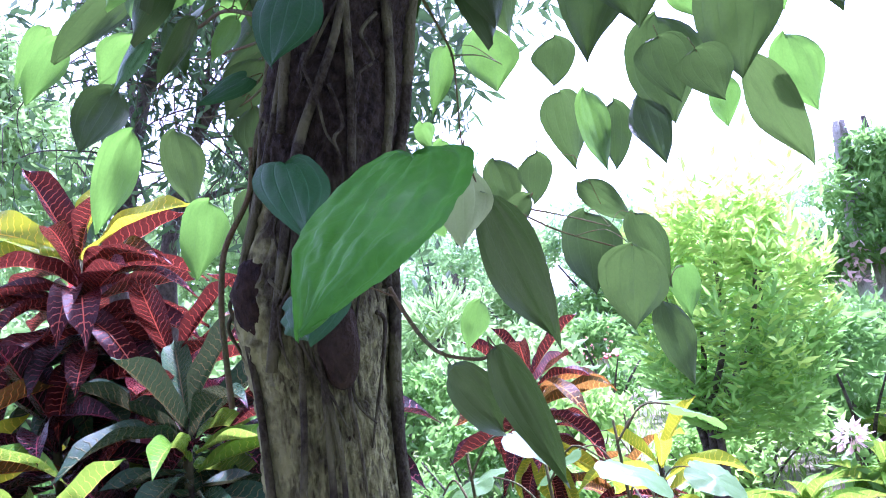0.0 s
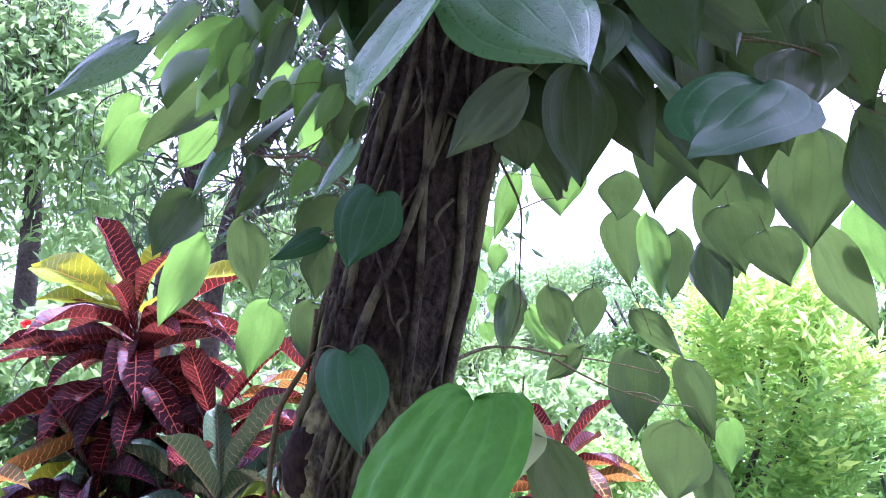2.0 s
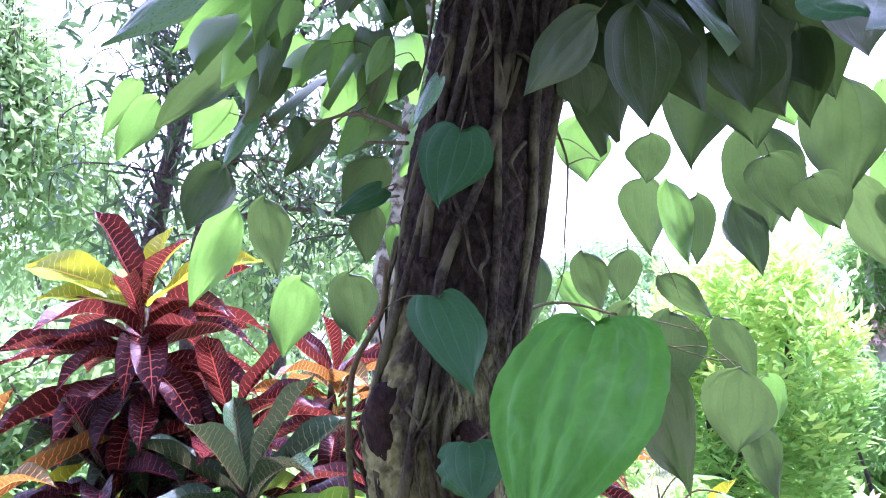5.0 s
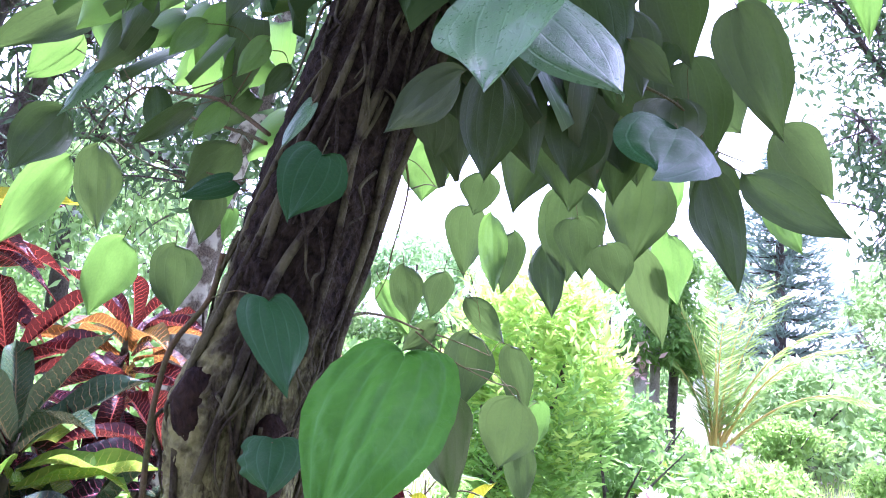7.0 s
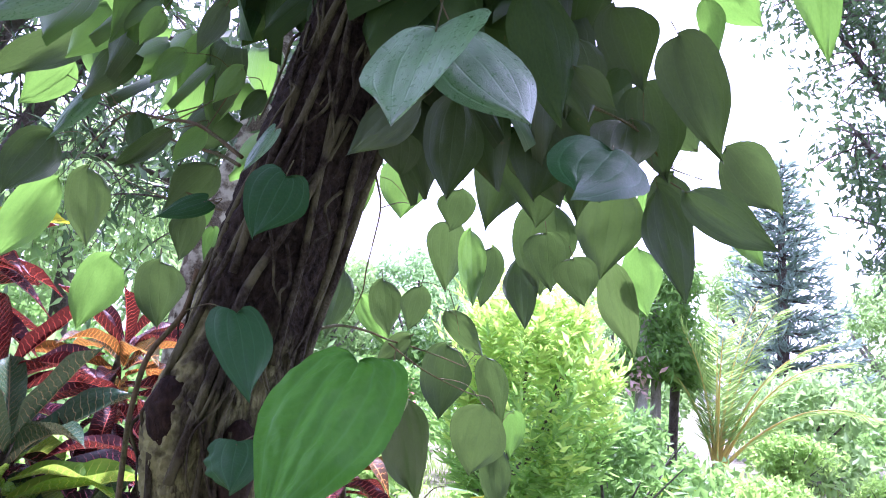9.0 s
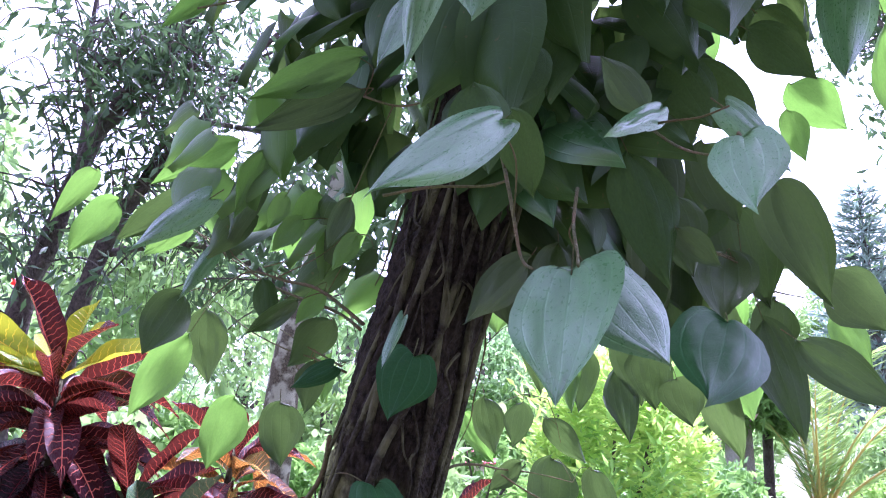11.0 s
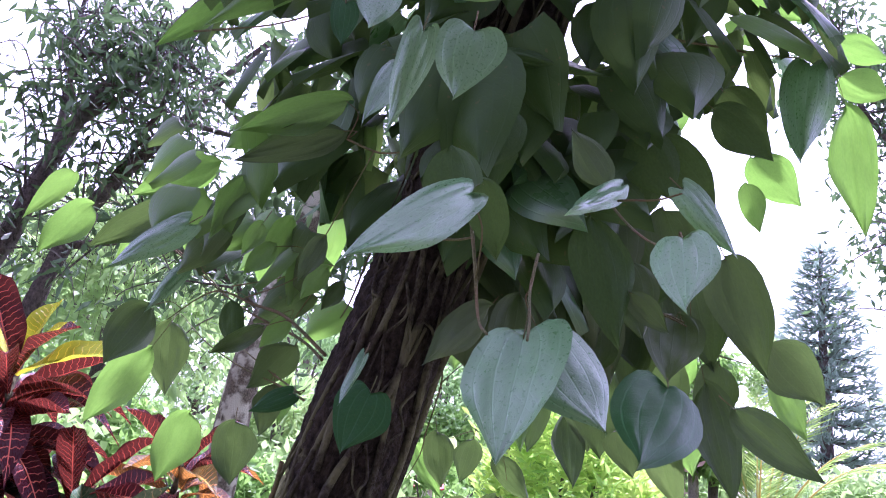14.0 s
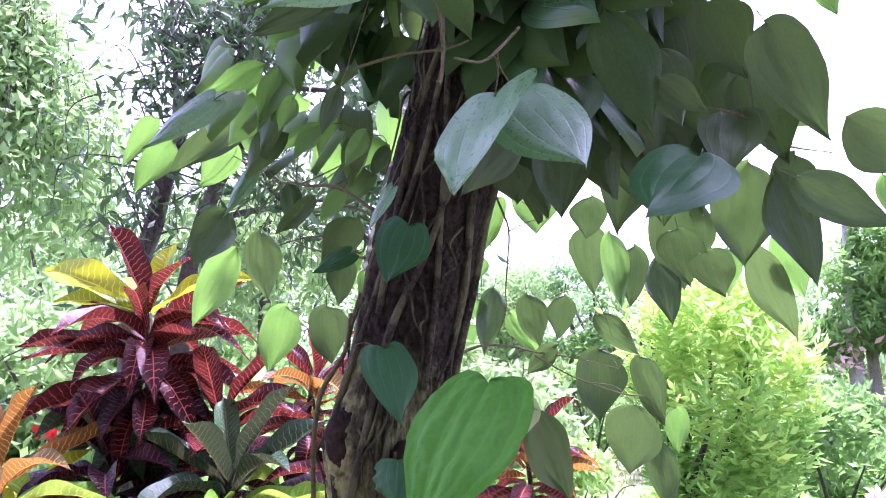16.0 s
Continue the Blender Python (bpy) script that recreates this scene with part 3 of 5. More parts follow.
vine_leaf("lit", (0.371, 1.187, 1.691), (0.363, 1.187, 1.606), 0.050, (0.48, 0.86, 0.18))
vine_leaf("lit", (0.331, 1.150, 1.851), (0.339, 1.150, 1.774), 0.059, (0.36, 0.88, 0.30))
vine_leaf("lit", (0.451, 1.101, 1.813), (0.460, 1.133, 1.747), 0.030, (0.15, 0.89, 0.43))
vine_leaf("a", (0.281, 0.620, 1.842), (0.327, 0.620, 1.703), 0.07, (0.51, 0.85, 0.14))
vine_leaf("a", (0.257, 0.75, 1.944), (0.302, 0.75, 1.833), 0.08, (0.4, 0.9, 0.1))
vine_leaf("a", (0.37, 0.85, 1.869), (0.42, 0.85, 1.797), 0.085, (0.4, 0.85, 0.3))
vine_leaf("a", (0.407, 0.752, 1.773), (0.500, 0.785, 1.700), 0.074, (0.41, 0.90, 0.17))
vine_leaf("a", (0.362, 0.800, 1.745), (0.346, 0.800, 1.646), 0.060, (0.37, 0.93, 0.02))
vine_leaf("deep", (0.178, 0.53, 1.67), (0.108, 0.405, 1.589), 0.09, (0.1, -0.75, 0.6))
vine_leaf("top", (-0.004, 0.358, 1.674), (-0.029, 0.284, 1.58), 0.083, (-0.5, -0.6, 0.32))
vine_leaf("top", (0.01, 0.378, 1.682), (0.058, 0.338, 1.61), 0.078, (0.12, -0.85, 0.15))
vine_leaf("a", (0.016, 0.686, 1.763), (-0.061, 0.651, 1.677), 0.051, (-0.08, 0.86, 0.51))
vine_leaf("lit", (0.031, 1.200, 1.854), (0.025, 1.200, 1.738), 0.095, (-0.16, 0.96, 0.23))
vine_leaf("a", (-0.003, 0.726, 1.735), (-0.001, 0.761, 1.691), 0.050, (0.07, 0.95, 0.30))
vine_leaf("top", (0.058, 0.220, 1.718), (0.049, 0.190, 1.669), 0.038, (-0.48, -0.79, -0.37))
vine_leaf("top", (0.164, 0.471, 1.857), (0.205, 0.442, 1.787), 0.031, (-0.55, -0.77, -0.33))
vine_leaf("a", (0.086, 0.463, 1.847), (0.047, 0.460, 1.900), 0.036, (0.19, 0.93, 0.32))
vine_leaf("top", (0.092, 0.432, 1.836), (0.016, 0.323, 1.763), 0.024, (-0.22, -0.85, -0.48))
vine_leaf("top", (-0.060, 0.303, 1.760), (-0.136, 0.232, 1.682), 0.037, (0.23, -0.93, -0.10))
vine_leaf("top", (-0.072, 0.277, 1.872), (-0.078, 0.285, 1.821), 0.051, (-0.10, -0.91, -0.40))
vine_leaf("top", (-0.108, 0.341, 1.907), (-0.125, 0.368, 1.829), 0.031, (-0.04, -0.88, -0.47))
vine_leaf("top", (-0.128, 0.422, 1.918), (-0.148, 0.394, 1.845), 0.024, (-0.03, -0.79, -0.61))
vine_leaf("top", (-0.146, 0.366, 1.964), (-0.151, 0.352, 1.910), 0.038, (0.05, -0.86, -0.50))
vine_leaf("deep", (-0.194, 0.500, 2.028), (-0.190, 0.500, 1.978), 0.031, (0.23, -0.85, -0.47))
vine_leaf("shaded", (-0.071, 0.420, 1.847), (-0.055, 0.420, 1.767), 0.055, (0.02, -0.96, -0.28))
vine_leaf("shaded", (-0.047, 0.352, 1.791), (-0.023, 0.402, 1.742), 0.034, (-0.20, -0.93, -0.32))
vine_leaf("shaded", (-0.013, 0.500, 1.933), (-0.025, 0.500, 1.867), 0.057, (-0.24, -0.86, -0.45))
vine_leaf("top", (-0.016, 0.442, 2.058), (0.044, 0.438, 2.030), 0.024, (-0.12, -0.90, -0.42))
vine_leaf("lit", (-0.040, 0.354, 1.962), (-0.113, 0.335, 1.941), 0.014, (0.19, 0.92, 0.34))
vine_leaf("shaded", (-0.036, 0.500, 1.998), (0.096, 0.500, 1.986), 0.020, (-0.01, -0.89, -0.45))
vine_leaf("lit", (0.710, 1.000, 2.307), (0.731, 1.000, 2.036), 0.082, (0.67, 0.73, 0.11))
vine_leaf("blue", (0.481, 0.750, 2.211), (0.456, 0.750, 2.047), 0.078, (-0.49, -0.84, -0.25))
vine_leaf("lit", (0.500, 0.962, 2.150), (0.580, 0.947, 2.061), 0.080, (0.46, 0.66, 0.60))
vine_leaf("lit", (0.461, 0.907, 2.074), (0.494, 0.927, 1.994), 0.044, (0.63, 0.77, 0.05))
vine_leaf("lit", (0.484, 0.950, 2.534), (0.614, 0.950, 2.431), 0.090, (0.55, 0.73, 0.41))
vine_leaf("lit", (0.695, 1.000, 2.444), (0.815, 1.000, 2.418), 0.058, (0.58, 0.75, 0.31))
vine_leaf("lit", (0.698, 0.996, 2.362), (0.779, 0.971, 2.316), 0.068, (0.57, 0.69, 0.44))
vine_leaf("a", (0.159, 0.600, 1.781), (0.205, 0.600, 1.737), 0.031, (0.24, 0.82, 0.51))
vine_leaf("a", (0.289, 0.777, 1.802), (0.253, 0.728, 1.701), 0.087, (0.41, 0.83, 0.37))
vine_leaf("shaded", (0.248, 0.700, 1.835), (0.234, 0.700, 1.796), 0.032, (-0.52, -0.85, -0.06))
vine_leaf("a", (-0.041, 0.650, 1.323), (-0.014, 0.746, 1.257), 0.041, (-0.18, 0.98, 0.02))
vine_leaf("a", (0.000, 0.600, 1.331), (0.031, 0.700, 1.212), 0.033, (0.06, 1.00, -0.08))
vine_leaf("lit", (-0.053, 1.200, 1.412), (-0.086, 1.200, 1.336), 0.046, (-0.38, 0.92, -0.07))
vine_leaf("lit", (-0.4, 1.03, 1.604), (-0.432, 1.04, 1.492), 0.07, (-0.40, 0.86, -0.31))
vine_leaf("a", (-0.322, 1.0, 1.598), (-0.312, 1.01, 1.502), 0.07, (-0.22, 0.98, -0.04))
vine_leaf("a", (-0.486, 1.119, 1.758), (-0.475, 1.134, 1.627), 0.070, (-0.34, 0.91, 0.22))
vine_leaf("lit", (-0.448, 0.930, 1.691), (-0.539, 0.968, 1.572), 0.062, (-0.25, 0.97, 0.08))
vine_leaf("a", (-0.464, 0.928, 1.750), (-0.498, 0.880, 1.654), 0.069, (-0.23, 0.92, 0.33))
vine_leaf("top", (-0.432, 0.945, 1.817), (-0.466, 0.918, 1.737), 0.028, (0.35, -0.94, -0.06))
vine_leaf("lit", (-0.664, 1.113, 1.948), (-0.734, 1.111, 1.845), 0.065, (-0.27, 0.94, 0.21))
vine_leaf("lit", (-0.752, 1.200, 2.035), (-0.826, 1.200, 1.931), 0.046, (-0.42, 0.90, 0.15))
vine_leaf("a", (-0.460, 1.000, 1.937), (-0.601, 1.000, 1.842), 0.070, (-0.40, 0.90, -0.14))
vine_leaf("lit", (-0.528, 1.100, 1.926), (-0.603, 1.100, 1.847), 0.065, (-0.31, 0.88, 0.37))
vine_leaf("lit", (-0.395, 0.900, 1.983), (-0.523, 0.900, 1.910), 0.051, (-0.39, 0.88, 0.27))
vine_leaf("lit", (-0.184, 0.600, 1.967), (-0.307, 0.600, 1.907), 0.045, (-0.30, 0.80, 0.52))
vine_leaf("a", (-0.184, 0.620, 1.938), (-0.306, 0.620, 1.884), 0.045, (-0.25, 0.81, 0.54))
vine_leaf("lit", (-0.332, 0.800, 1.934), (-0.367, 0.800, 1.832), 0.038, (-0.51, 0.84, 0.16))
vine_leaf("lit", (-0.272, 0.900, 1.909), (-0.306, 0.900, 1.820), 0.042, (0.06, 0.95, 0.30))
vine_leaf("top", (-0.332, 0.588, 1.790), (-0.387, 0.546, 1.722), 0.033, (0.08, -0.83, -0.55))
vine_leaf("lit", (-0.434, 0.858, 2.239), (-0.513, 0.831, 2.128), 0.040, (-0.43, 0.75, 0.50))
vine_leaf("lit", (-0.459, 0.900, 2.354), (-0.561, 0.900, 2.335), 0.055, (-0.03, 0.88, 0.47))
vine_leaf("lit", (-0.247, 0.700, 2.223), (-0.402, 0.700, 2.096), 0.041, (-0.28, 0.85, 0.45))
vine_leaf("shaded", (-0.320, 0.800, 1.751), (-0.304, 0.800, 1.683), 0.034, (0.10, -0.95, -0.30))
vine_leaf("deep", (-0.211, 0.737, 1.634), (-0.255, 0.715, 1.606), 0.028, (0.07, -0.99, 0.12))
vine_leaf("a", (-0.230, 0.850, 1.707), (-0.289, 0.850, 1.643), 0.054, (-0.40, 0.90, 0.14))
vine_leaf("a", (-0.251, 0.850, 1.652), (-0.262, 0.850, 1.580), 0.042, (-0.22, 0.90, 0.38))
vine_leaf("lit", (-0.242, 0.950, 1.646), (-0.252, 0.950, 1.597), 0.023, (0.19, 0.92, 0.35))
vine_leaf("a", (-0.259, 0.741, 1.713), (-0.331, 0.792, 1.675), 0.026, (-0.41, 0.91, 0.09))
vine_leaf("top", (-0.126, 0.582, 1.672), (-0.142, 0.539, 1.618), 0.013, (0.26, -0.88, -0.40))
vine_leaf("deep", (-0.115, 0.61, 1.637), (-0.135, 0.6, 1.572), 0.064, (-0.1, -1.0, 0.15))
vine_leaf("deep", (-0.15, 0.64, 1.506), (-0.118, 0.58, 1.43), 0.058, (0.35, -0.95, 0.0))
vine_leaf("torn", (-0.13, 0.605, 1.392), (-0.13, 0.575, 1.354), 0.056, (0.0, -0.9, 0.4))
vine_leaf("a", (-0.187, 0.600, 1.800), (-0.210, 0.600, 1.744), 0.025, (-0.01, 0.93, 0.36))
vine_leaf("lit", (-0.276, 0.700, 1.835), (-0.295, 0.700, 1.789), 0.025, (-0.27, 0.87, 0.41))
vine_leaf("lit", (-0.257, 0.900, 1.634), (-0.234, 0.900, 1.666), 0.020, (-0.14, 0.98, 0.14))
vine_leaf("a", (0.162, 0.620, 1.825), (0.183, 0.620, 1.731), 0.060, (0.13, 0.90, 0.58))
vine_leaf("a", (0.062, 0.750, 1.798), (0.053, 0.750, 1.665), 0.077, (-0.11, 0.95, 0.37))
vine_leaf("a", (0.193, 0.850, 1.803), (0.182, 0.850, 1.703), 0.090, (0.07, 0.95, 0.23))
vine_leaf("a", (0.274, 0.900, 1.815), (0.260, 0.900, 1.693), 0.071, (0.47, 0.94, -0.15))
vine_leaf("shaded", (0.110, 0.600, 1.865), (0.152, 0.600, 1.717), 0.071, (-0.20, -0.93, 0.25))
vine_leaf("shaded", (0.159, 0.600, 1.979), (0.209, 0.600, 1.899), 0.067, (-0.20, -0.80, -0.23))
vine_leaf("shaded", (0.304, 0.700, 2.084), (0.391, 0.700, 2.016), 0.062, (-0.29, -0.74, -0.26))
vine_leaf("a", (0.276, 0.950, 1.649), (0.293, 0.950, 1.578), 0.066, (0.23, 0.90, 0.51))
vine_leaf("a", (0.248, 1.000, 1.695), (0.255, 1.000, 1.602), 0.074, (0.26, 0.99, -0.06))
vine_leaf("shaded", (0.197, 0.650, 1.996), (0.286, 0.650, 1.910), 0.072, (-0.41, -0.87, -0.40))
vine_leaf("shaded", (0.343, 0.750, 2.144), (0.407, 0.750, 2.056), 0.074, (-0.66, -0.79, -0.58))
vine_leaf("lit", (-0.236, 0.800, 1.737), (-0.273, 0.800, 1.692), 0.029, (0.20, 0.85, 0.48))
vine_leaf("lit", (-0.193, 0.750, 1.802), (-0.223, 0.750, 1.753), 0.028, (-0.06, 0.95, 0.28))
vine_leaf("lit", (-0.273, 0.800, 1.835), (-0.311, 0.800, 1.788), 0.033, (-0.06, 0.87, 0.06))
vine_leaf("a", (-0.172, 0.800, 1.794), (-0.200, 0.800, 1.752), 0.026, (-0.02, 0.89, 0.37))
vine_leaf("a", (0.320, 0.800, 1.868), (0.348, 0.800, 1.732), 0.087, (0.4, 0.9, 0.1))
vine_leaf("a", (0.275, 0.900, 1.855), (0.303, 0.900, 1.724), 0.100, (0.3, 0.95, 0.0))
vine_leaf("a", (0.209, 0.950, 1.843), (0.213, 0.950, 1.690), 0.114, (0.2, 0.95, 0.1))
vine_leaf("lit", (-0.119, 1.350, 1.768), (-0.108, 1.350, 1.713), 0.043, (0.1, 0.95, 0.3))
vine_leaf("lit", (-0.086, 1.350, 1.727), (-0.098, 1.350, 1.671), 0.040, (0.1, 0.95, 0.3))
vine_leaf("lit", (-0.134, 1.350, 1.686), (-0.127, 1.350, 1.633), 0.042, (0.1, 0.95, 0.3))
vine_leaf("lit", (-0.099, 1.350, 1.638), (-0.097, 1.350, 1.589), 0.040, (0.1, 0.95, 0.3))
vine_leaf("lit", (-0.148, 1.350, 1.640), (-0.161, 1.350, 1.584), 0.040, (0.1, 0.95, 0.3))
vine_leaf("lit", (-0.119, 1.350, 1.585), (-0.111, 1.350, 1.545), 0.037, (0.1, 0.95, 0.3))
vine_leaf("lit", (-0.033, 1.100, 1.790), (-0.072, 1.100, 1.687), 0.040, (-0.3, 0.9, 0.1))


# ---- stalks and hanging shoots of the vine ----
def shoot(points, r0, r1, name="shoot"):
    p = [(x - VX, y - VY, z) for x, y, z in points]
    r0, r1 = 0.62 * r0, 0.62 * r1
    n = len(p)
    return tube(name, p, [r0 + (r1 - r0) * i / (n - 1) for i in range(n)], TWIG, vine, 6, 0.15, n)


SHOOTS = []


def vine_shoot(points, r0, r1):
    SHOOTS.extend(Vector(a).lerp(Vector(b), k / 6) for a, b in zip(points, points[1:]) for k in range(7))
    return shoot(points, r0, r1)


vine_shoot([(-0.093, 0.820, 1.501), (-0.060, 0.875, 1.517), (-0.021, 0.930, 1.517), (0.017, 0.985, 1.509), (0.057, 1.040, 1.504), (0.108, 1.095, 1.494), (0.158, 1.150, 1.482)], 0.0036, 0.0014)
vine_shoot([(0.014, 0.950, 1.503), (0.074, 1.007, 1.469), (0.150, 1.065, 1.441), (0.202, 1.123, 1.428), (0.222, 1.180, 1.357)], 0.0024, 0.0012)
vine_shoot([(-0.035, 0.850, 1.740), (-0.022, 0.883, 1.711), (-0.015, 0.917, 1.688), (-0.020, 0.950, 1.647), (-0.026, 0.983, 1.611), (-0.029, 1.017, 1.578), (-0.046, 1.050, 1.538)], 0.003, 0.0012)
vine_shoot([(-0.016, 0.900, 1.684), (0.017, 1.000, 1.720), (0.044, 1.100, 1.743)], 0.0018, 0.001)
vine_shoot([(0.134, 1.250, 1.624), (0.153, 1.275, 1.585), (0.167, 1.300, 1.545)], 0.0014, 0.0008)
vine_shoot([(-0.177, 0.720, 1.683), (-0.241, 0.776, 1.733), (-0.296, 0.832, 1.754), (-0.356, 0.888, 1.777), (-0.402, 0.944, 1.771), (-0.457, 1.000, 1.741)], 0.0042, 0.0014)
vine_shoot([(-0.367, 0.930, 1.787), (-0.448, 1.020, 1.848), (-0.539, 1.110, 1.905), (-0.675, 1.200, 1.995)], 0.002, 0.0011)
vine_shoot([(-0.203, 0.750, 1.635), (-0.261, 0.850, 1.667), (-0.321, 0.950, 1.703)], 0.0024, 0.0012)
vine_shoot([(-0.197, 0.750, 1.628), (-0.245, 0.825, 1.649), (-0.307, 0.900, 1.671), (-0.378, 0.975, 1.706), (-0.438, 1.050, 1.748)], 0.0026, 0.0012)
vine_shoot([(-0.337, 0.950, 1.780), (-0.264, 0.900, 1.805), (-0.219, 0.850, 1.827)], 0.0018, 0.001)
vine_shoot([(-0.208, 0.720, 1.555), (-0.215, 0.718, 1.509), (-0.243, 0.716, 1.463), (-0.251, 0.714, 1.422), (-0.253, 0.712, 1.382), (-0.251, 0.710, 1.314)], 0.0046, 0.0046)
vine_shoot([(-0.086, 0.680, 1.394), (-0.073, 0.668, 1.367), (-0.058, 0.656, 1.343), (-0.042, 0.644, 1.330), (-0.015, 0.632, 1.323), (-0.005, 0.620, 1.327)], 0.0034, 0.002)
vine_shoot([(-0.049, 0.420, 1.795), (-0.044, 0.380, 1.733), (-0.042, 0.340, 1.680), (-0.040, 0.300, 1.662)], 0.003, 0.0014)
vine_shoot([(0.015, 0.420, 1.757), (-0.001, 0.363, 1.711), (-0.011, 0.307, 1.676), (-0.023, 0.250, 1.653)], 0.0024, 0.0014)
vine_shoot([(0.215, 0.720, 1.794), (0.278, 0.752, 1.788), (0.322, 0.785, 1.779), (0.359, 0.818, 1.762), (0.427, 0.850, 1.759)], 0.0028, 0.0012)
vine_shoot([(0.186, 0.720, 1.795), (0.263, 0.752, 1.795), (0.321, 0.785, 1.785), (0.352, 0.818, 1.766), (0.428, 0.850, 1.758)], 0.0024, 0.0012)
vine_shoot([(-0.180, 0.600, 1.918), (-0.139, 0.575, 1.896), (-0.103, 0.550, 1.894)], 0.0024, 0.0016)
vine_shoot([(-0.147, 0.500, 1.771), (-0.103, 0.500, 1.781), (-0.054, 0.500, 1.784), (-0.033, 0.500, 1.790)], 0.0028, 0.002)
vine_shoot([(0.069, 0.420, 1.813), (0.088, 0.403, 1.811), (0.106, 0.387, 1.808), (0.121, 0.370, 1.810)], 0.002, 0.0012)
vine_shoot([(0.076, 0.420, 1.812), (0.074, 0.360, 1.772), (0.068, 0.300, 1.741), (0.064, 0.240, 1.716)], 0.002, 0.0012)
vine_shoot([(-0.448, 0.800, 2.144), (-0.380, 0.767, 2.139), (-0.316, 0.733, 2.135), (-0.241, 0.700, 2.148)], 0.0028, 0.0016)
vine_shoot([(0.247, 0.800, 2.255), (0.330, 0.837, 2.278), (0.407, 0.875, 2.304), (0.501, 0.913, 2.328), (0.646, 0.950, 2.365)], 0.004, 0.0024)
vine_shoot([(-0.492, 1.050, 1.873), (-0.375, 0.973, 1.791), (-0.302, 0.895, 1.748), (-0.223, 0.818, 1.712), (-0.182, 0.740, 1.679)], 0.0016, 0.0038)
vine_shoot([(-0.366, 1.000, 1.808), (-0.272, 0.950, 1.826), (-0.218, 0.900, 1.846)], 0.002, 0.001)


def leaf_stalks():
    """Each blade hangs on a short bent stalk from the nearest shoot or from the foliage behind it."""
    for ob in [o for o in vine.children if o.name.startswith("leaf")]:
        b = ob.matrix_basis.translation + Vector((VX, VY, 0))
        y = (ob.matrix_basis.to_3x3() @ Vector((0, 1, 0))).normalized()
        near = min(SHOOTS, key=lambda p: (p - b).length)
        joined = 0.004 < (near - b).length < 0.11
        end = near if joined else b - y * 0.016 + Vector((0, 0.008, 0.004))
        if ob.data.name.startswith("quilted"):
            end, joined = b + Vector((0.02, 0.06, -0.02)), False
        mid = b.lerp(end, 0.45) - y * (0.012 if joined else 0.001)
        shoot([b + y * 0.004, mid, end], 0.0009, 0.0012, "stalk")


leaf_stalks()


# dense upper foliage round the trunk
def leaf_mass(name, count, seed, material, pick, length0, length1, label):
    """Many small overlapping blades as one mesh; pick gives a place, a heading and a facing."""
    nu, nv = 7, 9
    proto, uvs, faces = [], [], []
    for j in range(nv):
        v = (j / (nv - 1)) ** 1.2
        h = leaf_half(v)
        for i in range(nu):
            s = 2 * i / (nu - 1) - 1
            proto.append((s * h, v - 0.19 * min(1, abs(s * h) / 0.34) ** 0.8 * (1 - v) ** 3.4, -0.1 * v * v - 0.12 * s * s * (0.3 + v)))
            uvs.append((s * 0.5 + 0.5, v))
    quads = np.array([(j * nu + i, j * nu + i + 1, (j + 1) * nu + i + 1, (j + 1) * nu + i) for j in range(nv - 1) for i in range(nu - 1)])
    proto = np.array(proto)
    r = random.Random(seed)
    allv, allf, alluv = [], [], []
    made = 0
    while made < count:
        got = pick(r)
        if not got:
            continue
        b, y, z = got
        ln = r.uniform(length0, length1)
        z = (z - y * z.dot(y)).normalized()
        x = y.cross(z)
        m = np.array((x * ln * r.uniform(0.6, 0.8), y * ln, z * ln))
        allv.append(proto @ m + np.array(b))
        allf.append(quads + made * len(proto))
        alluv += uvs
        made += 1
    return child(name, mesh_of(name, np.concatenate(allv), np.concatenate(allf), material, alluv), vine, label, kind="stuff")


def in_crown(r):
    z = r.uniform(1.84, 3.5)
    a = r.uniform(0, 2 * math.pi)
    spread = 0.14 + 0.36 * min(1, max(0, (z - 1.78) / 0.5))
    d = spread * (0.25 + 0.75 * r.random() ** 0.6)
    x, y = 0.06 + 0.02 * (z - 1.9) + d * math.cos(a) * 1.05, 0.83 + d * math.sin(a) * 0.8
    if y < 0.44 + 0.35 * max(0, 2.15 - z) or (x > 0.13 + 0.9 * max(0, z - 1.95) and z < 2.3) or (x < -0.3 and z < 2.0):
        return None
    out = Vector((math.cos(a), math.sin(a), 0))
    head = (out * r.uniform(0.0, 1.2) + Vector((r.uniform(-0.7, 0.7), r.uniform(-0.6, 0.4), -0.9))).normalized()
    face = (out + Vector((r.uniform(-0.9, 0.9), r.uniform(-1.1, 0.2), r.uniform(-0.2, 1.4)))).normalized()
    return Vector((x - VX, y - VY, z)), head, face


def in_shade_roof(r):
    """Unseen bushy top, added above and behind to keep the sun off the trunk."""
    a, d = r.uniform(0, 2 * math.pi), 0.58 * r.random() ** 0.5
    z = 3.15 + 0.5 * (1 - (d / 0.65) ** 2) + r.uniform(-0.5, 0.15)
    out = Vector((math.cos(a), math.sin(a), 0))
    head = (out * r.uniform(0.2, 1.0) + Vector((r.uniform(-0.4, 0.4), r.uniform(-0.4, 0.4), -0.7))).normalized()
    face = (out * 0.6 + Vector((r.uniform(-0.5, 0.5), r.uniform(-0.5, 0.5), 1.0))).normalized()
    return Vector((0.08 + d * math.cos(a) - VX, 0.78 + d * math.sin(a) - VY, z)), head, face


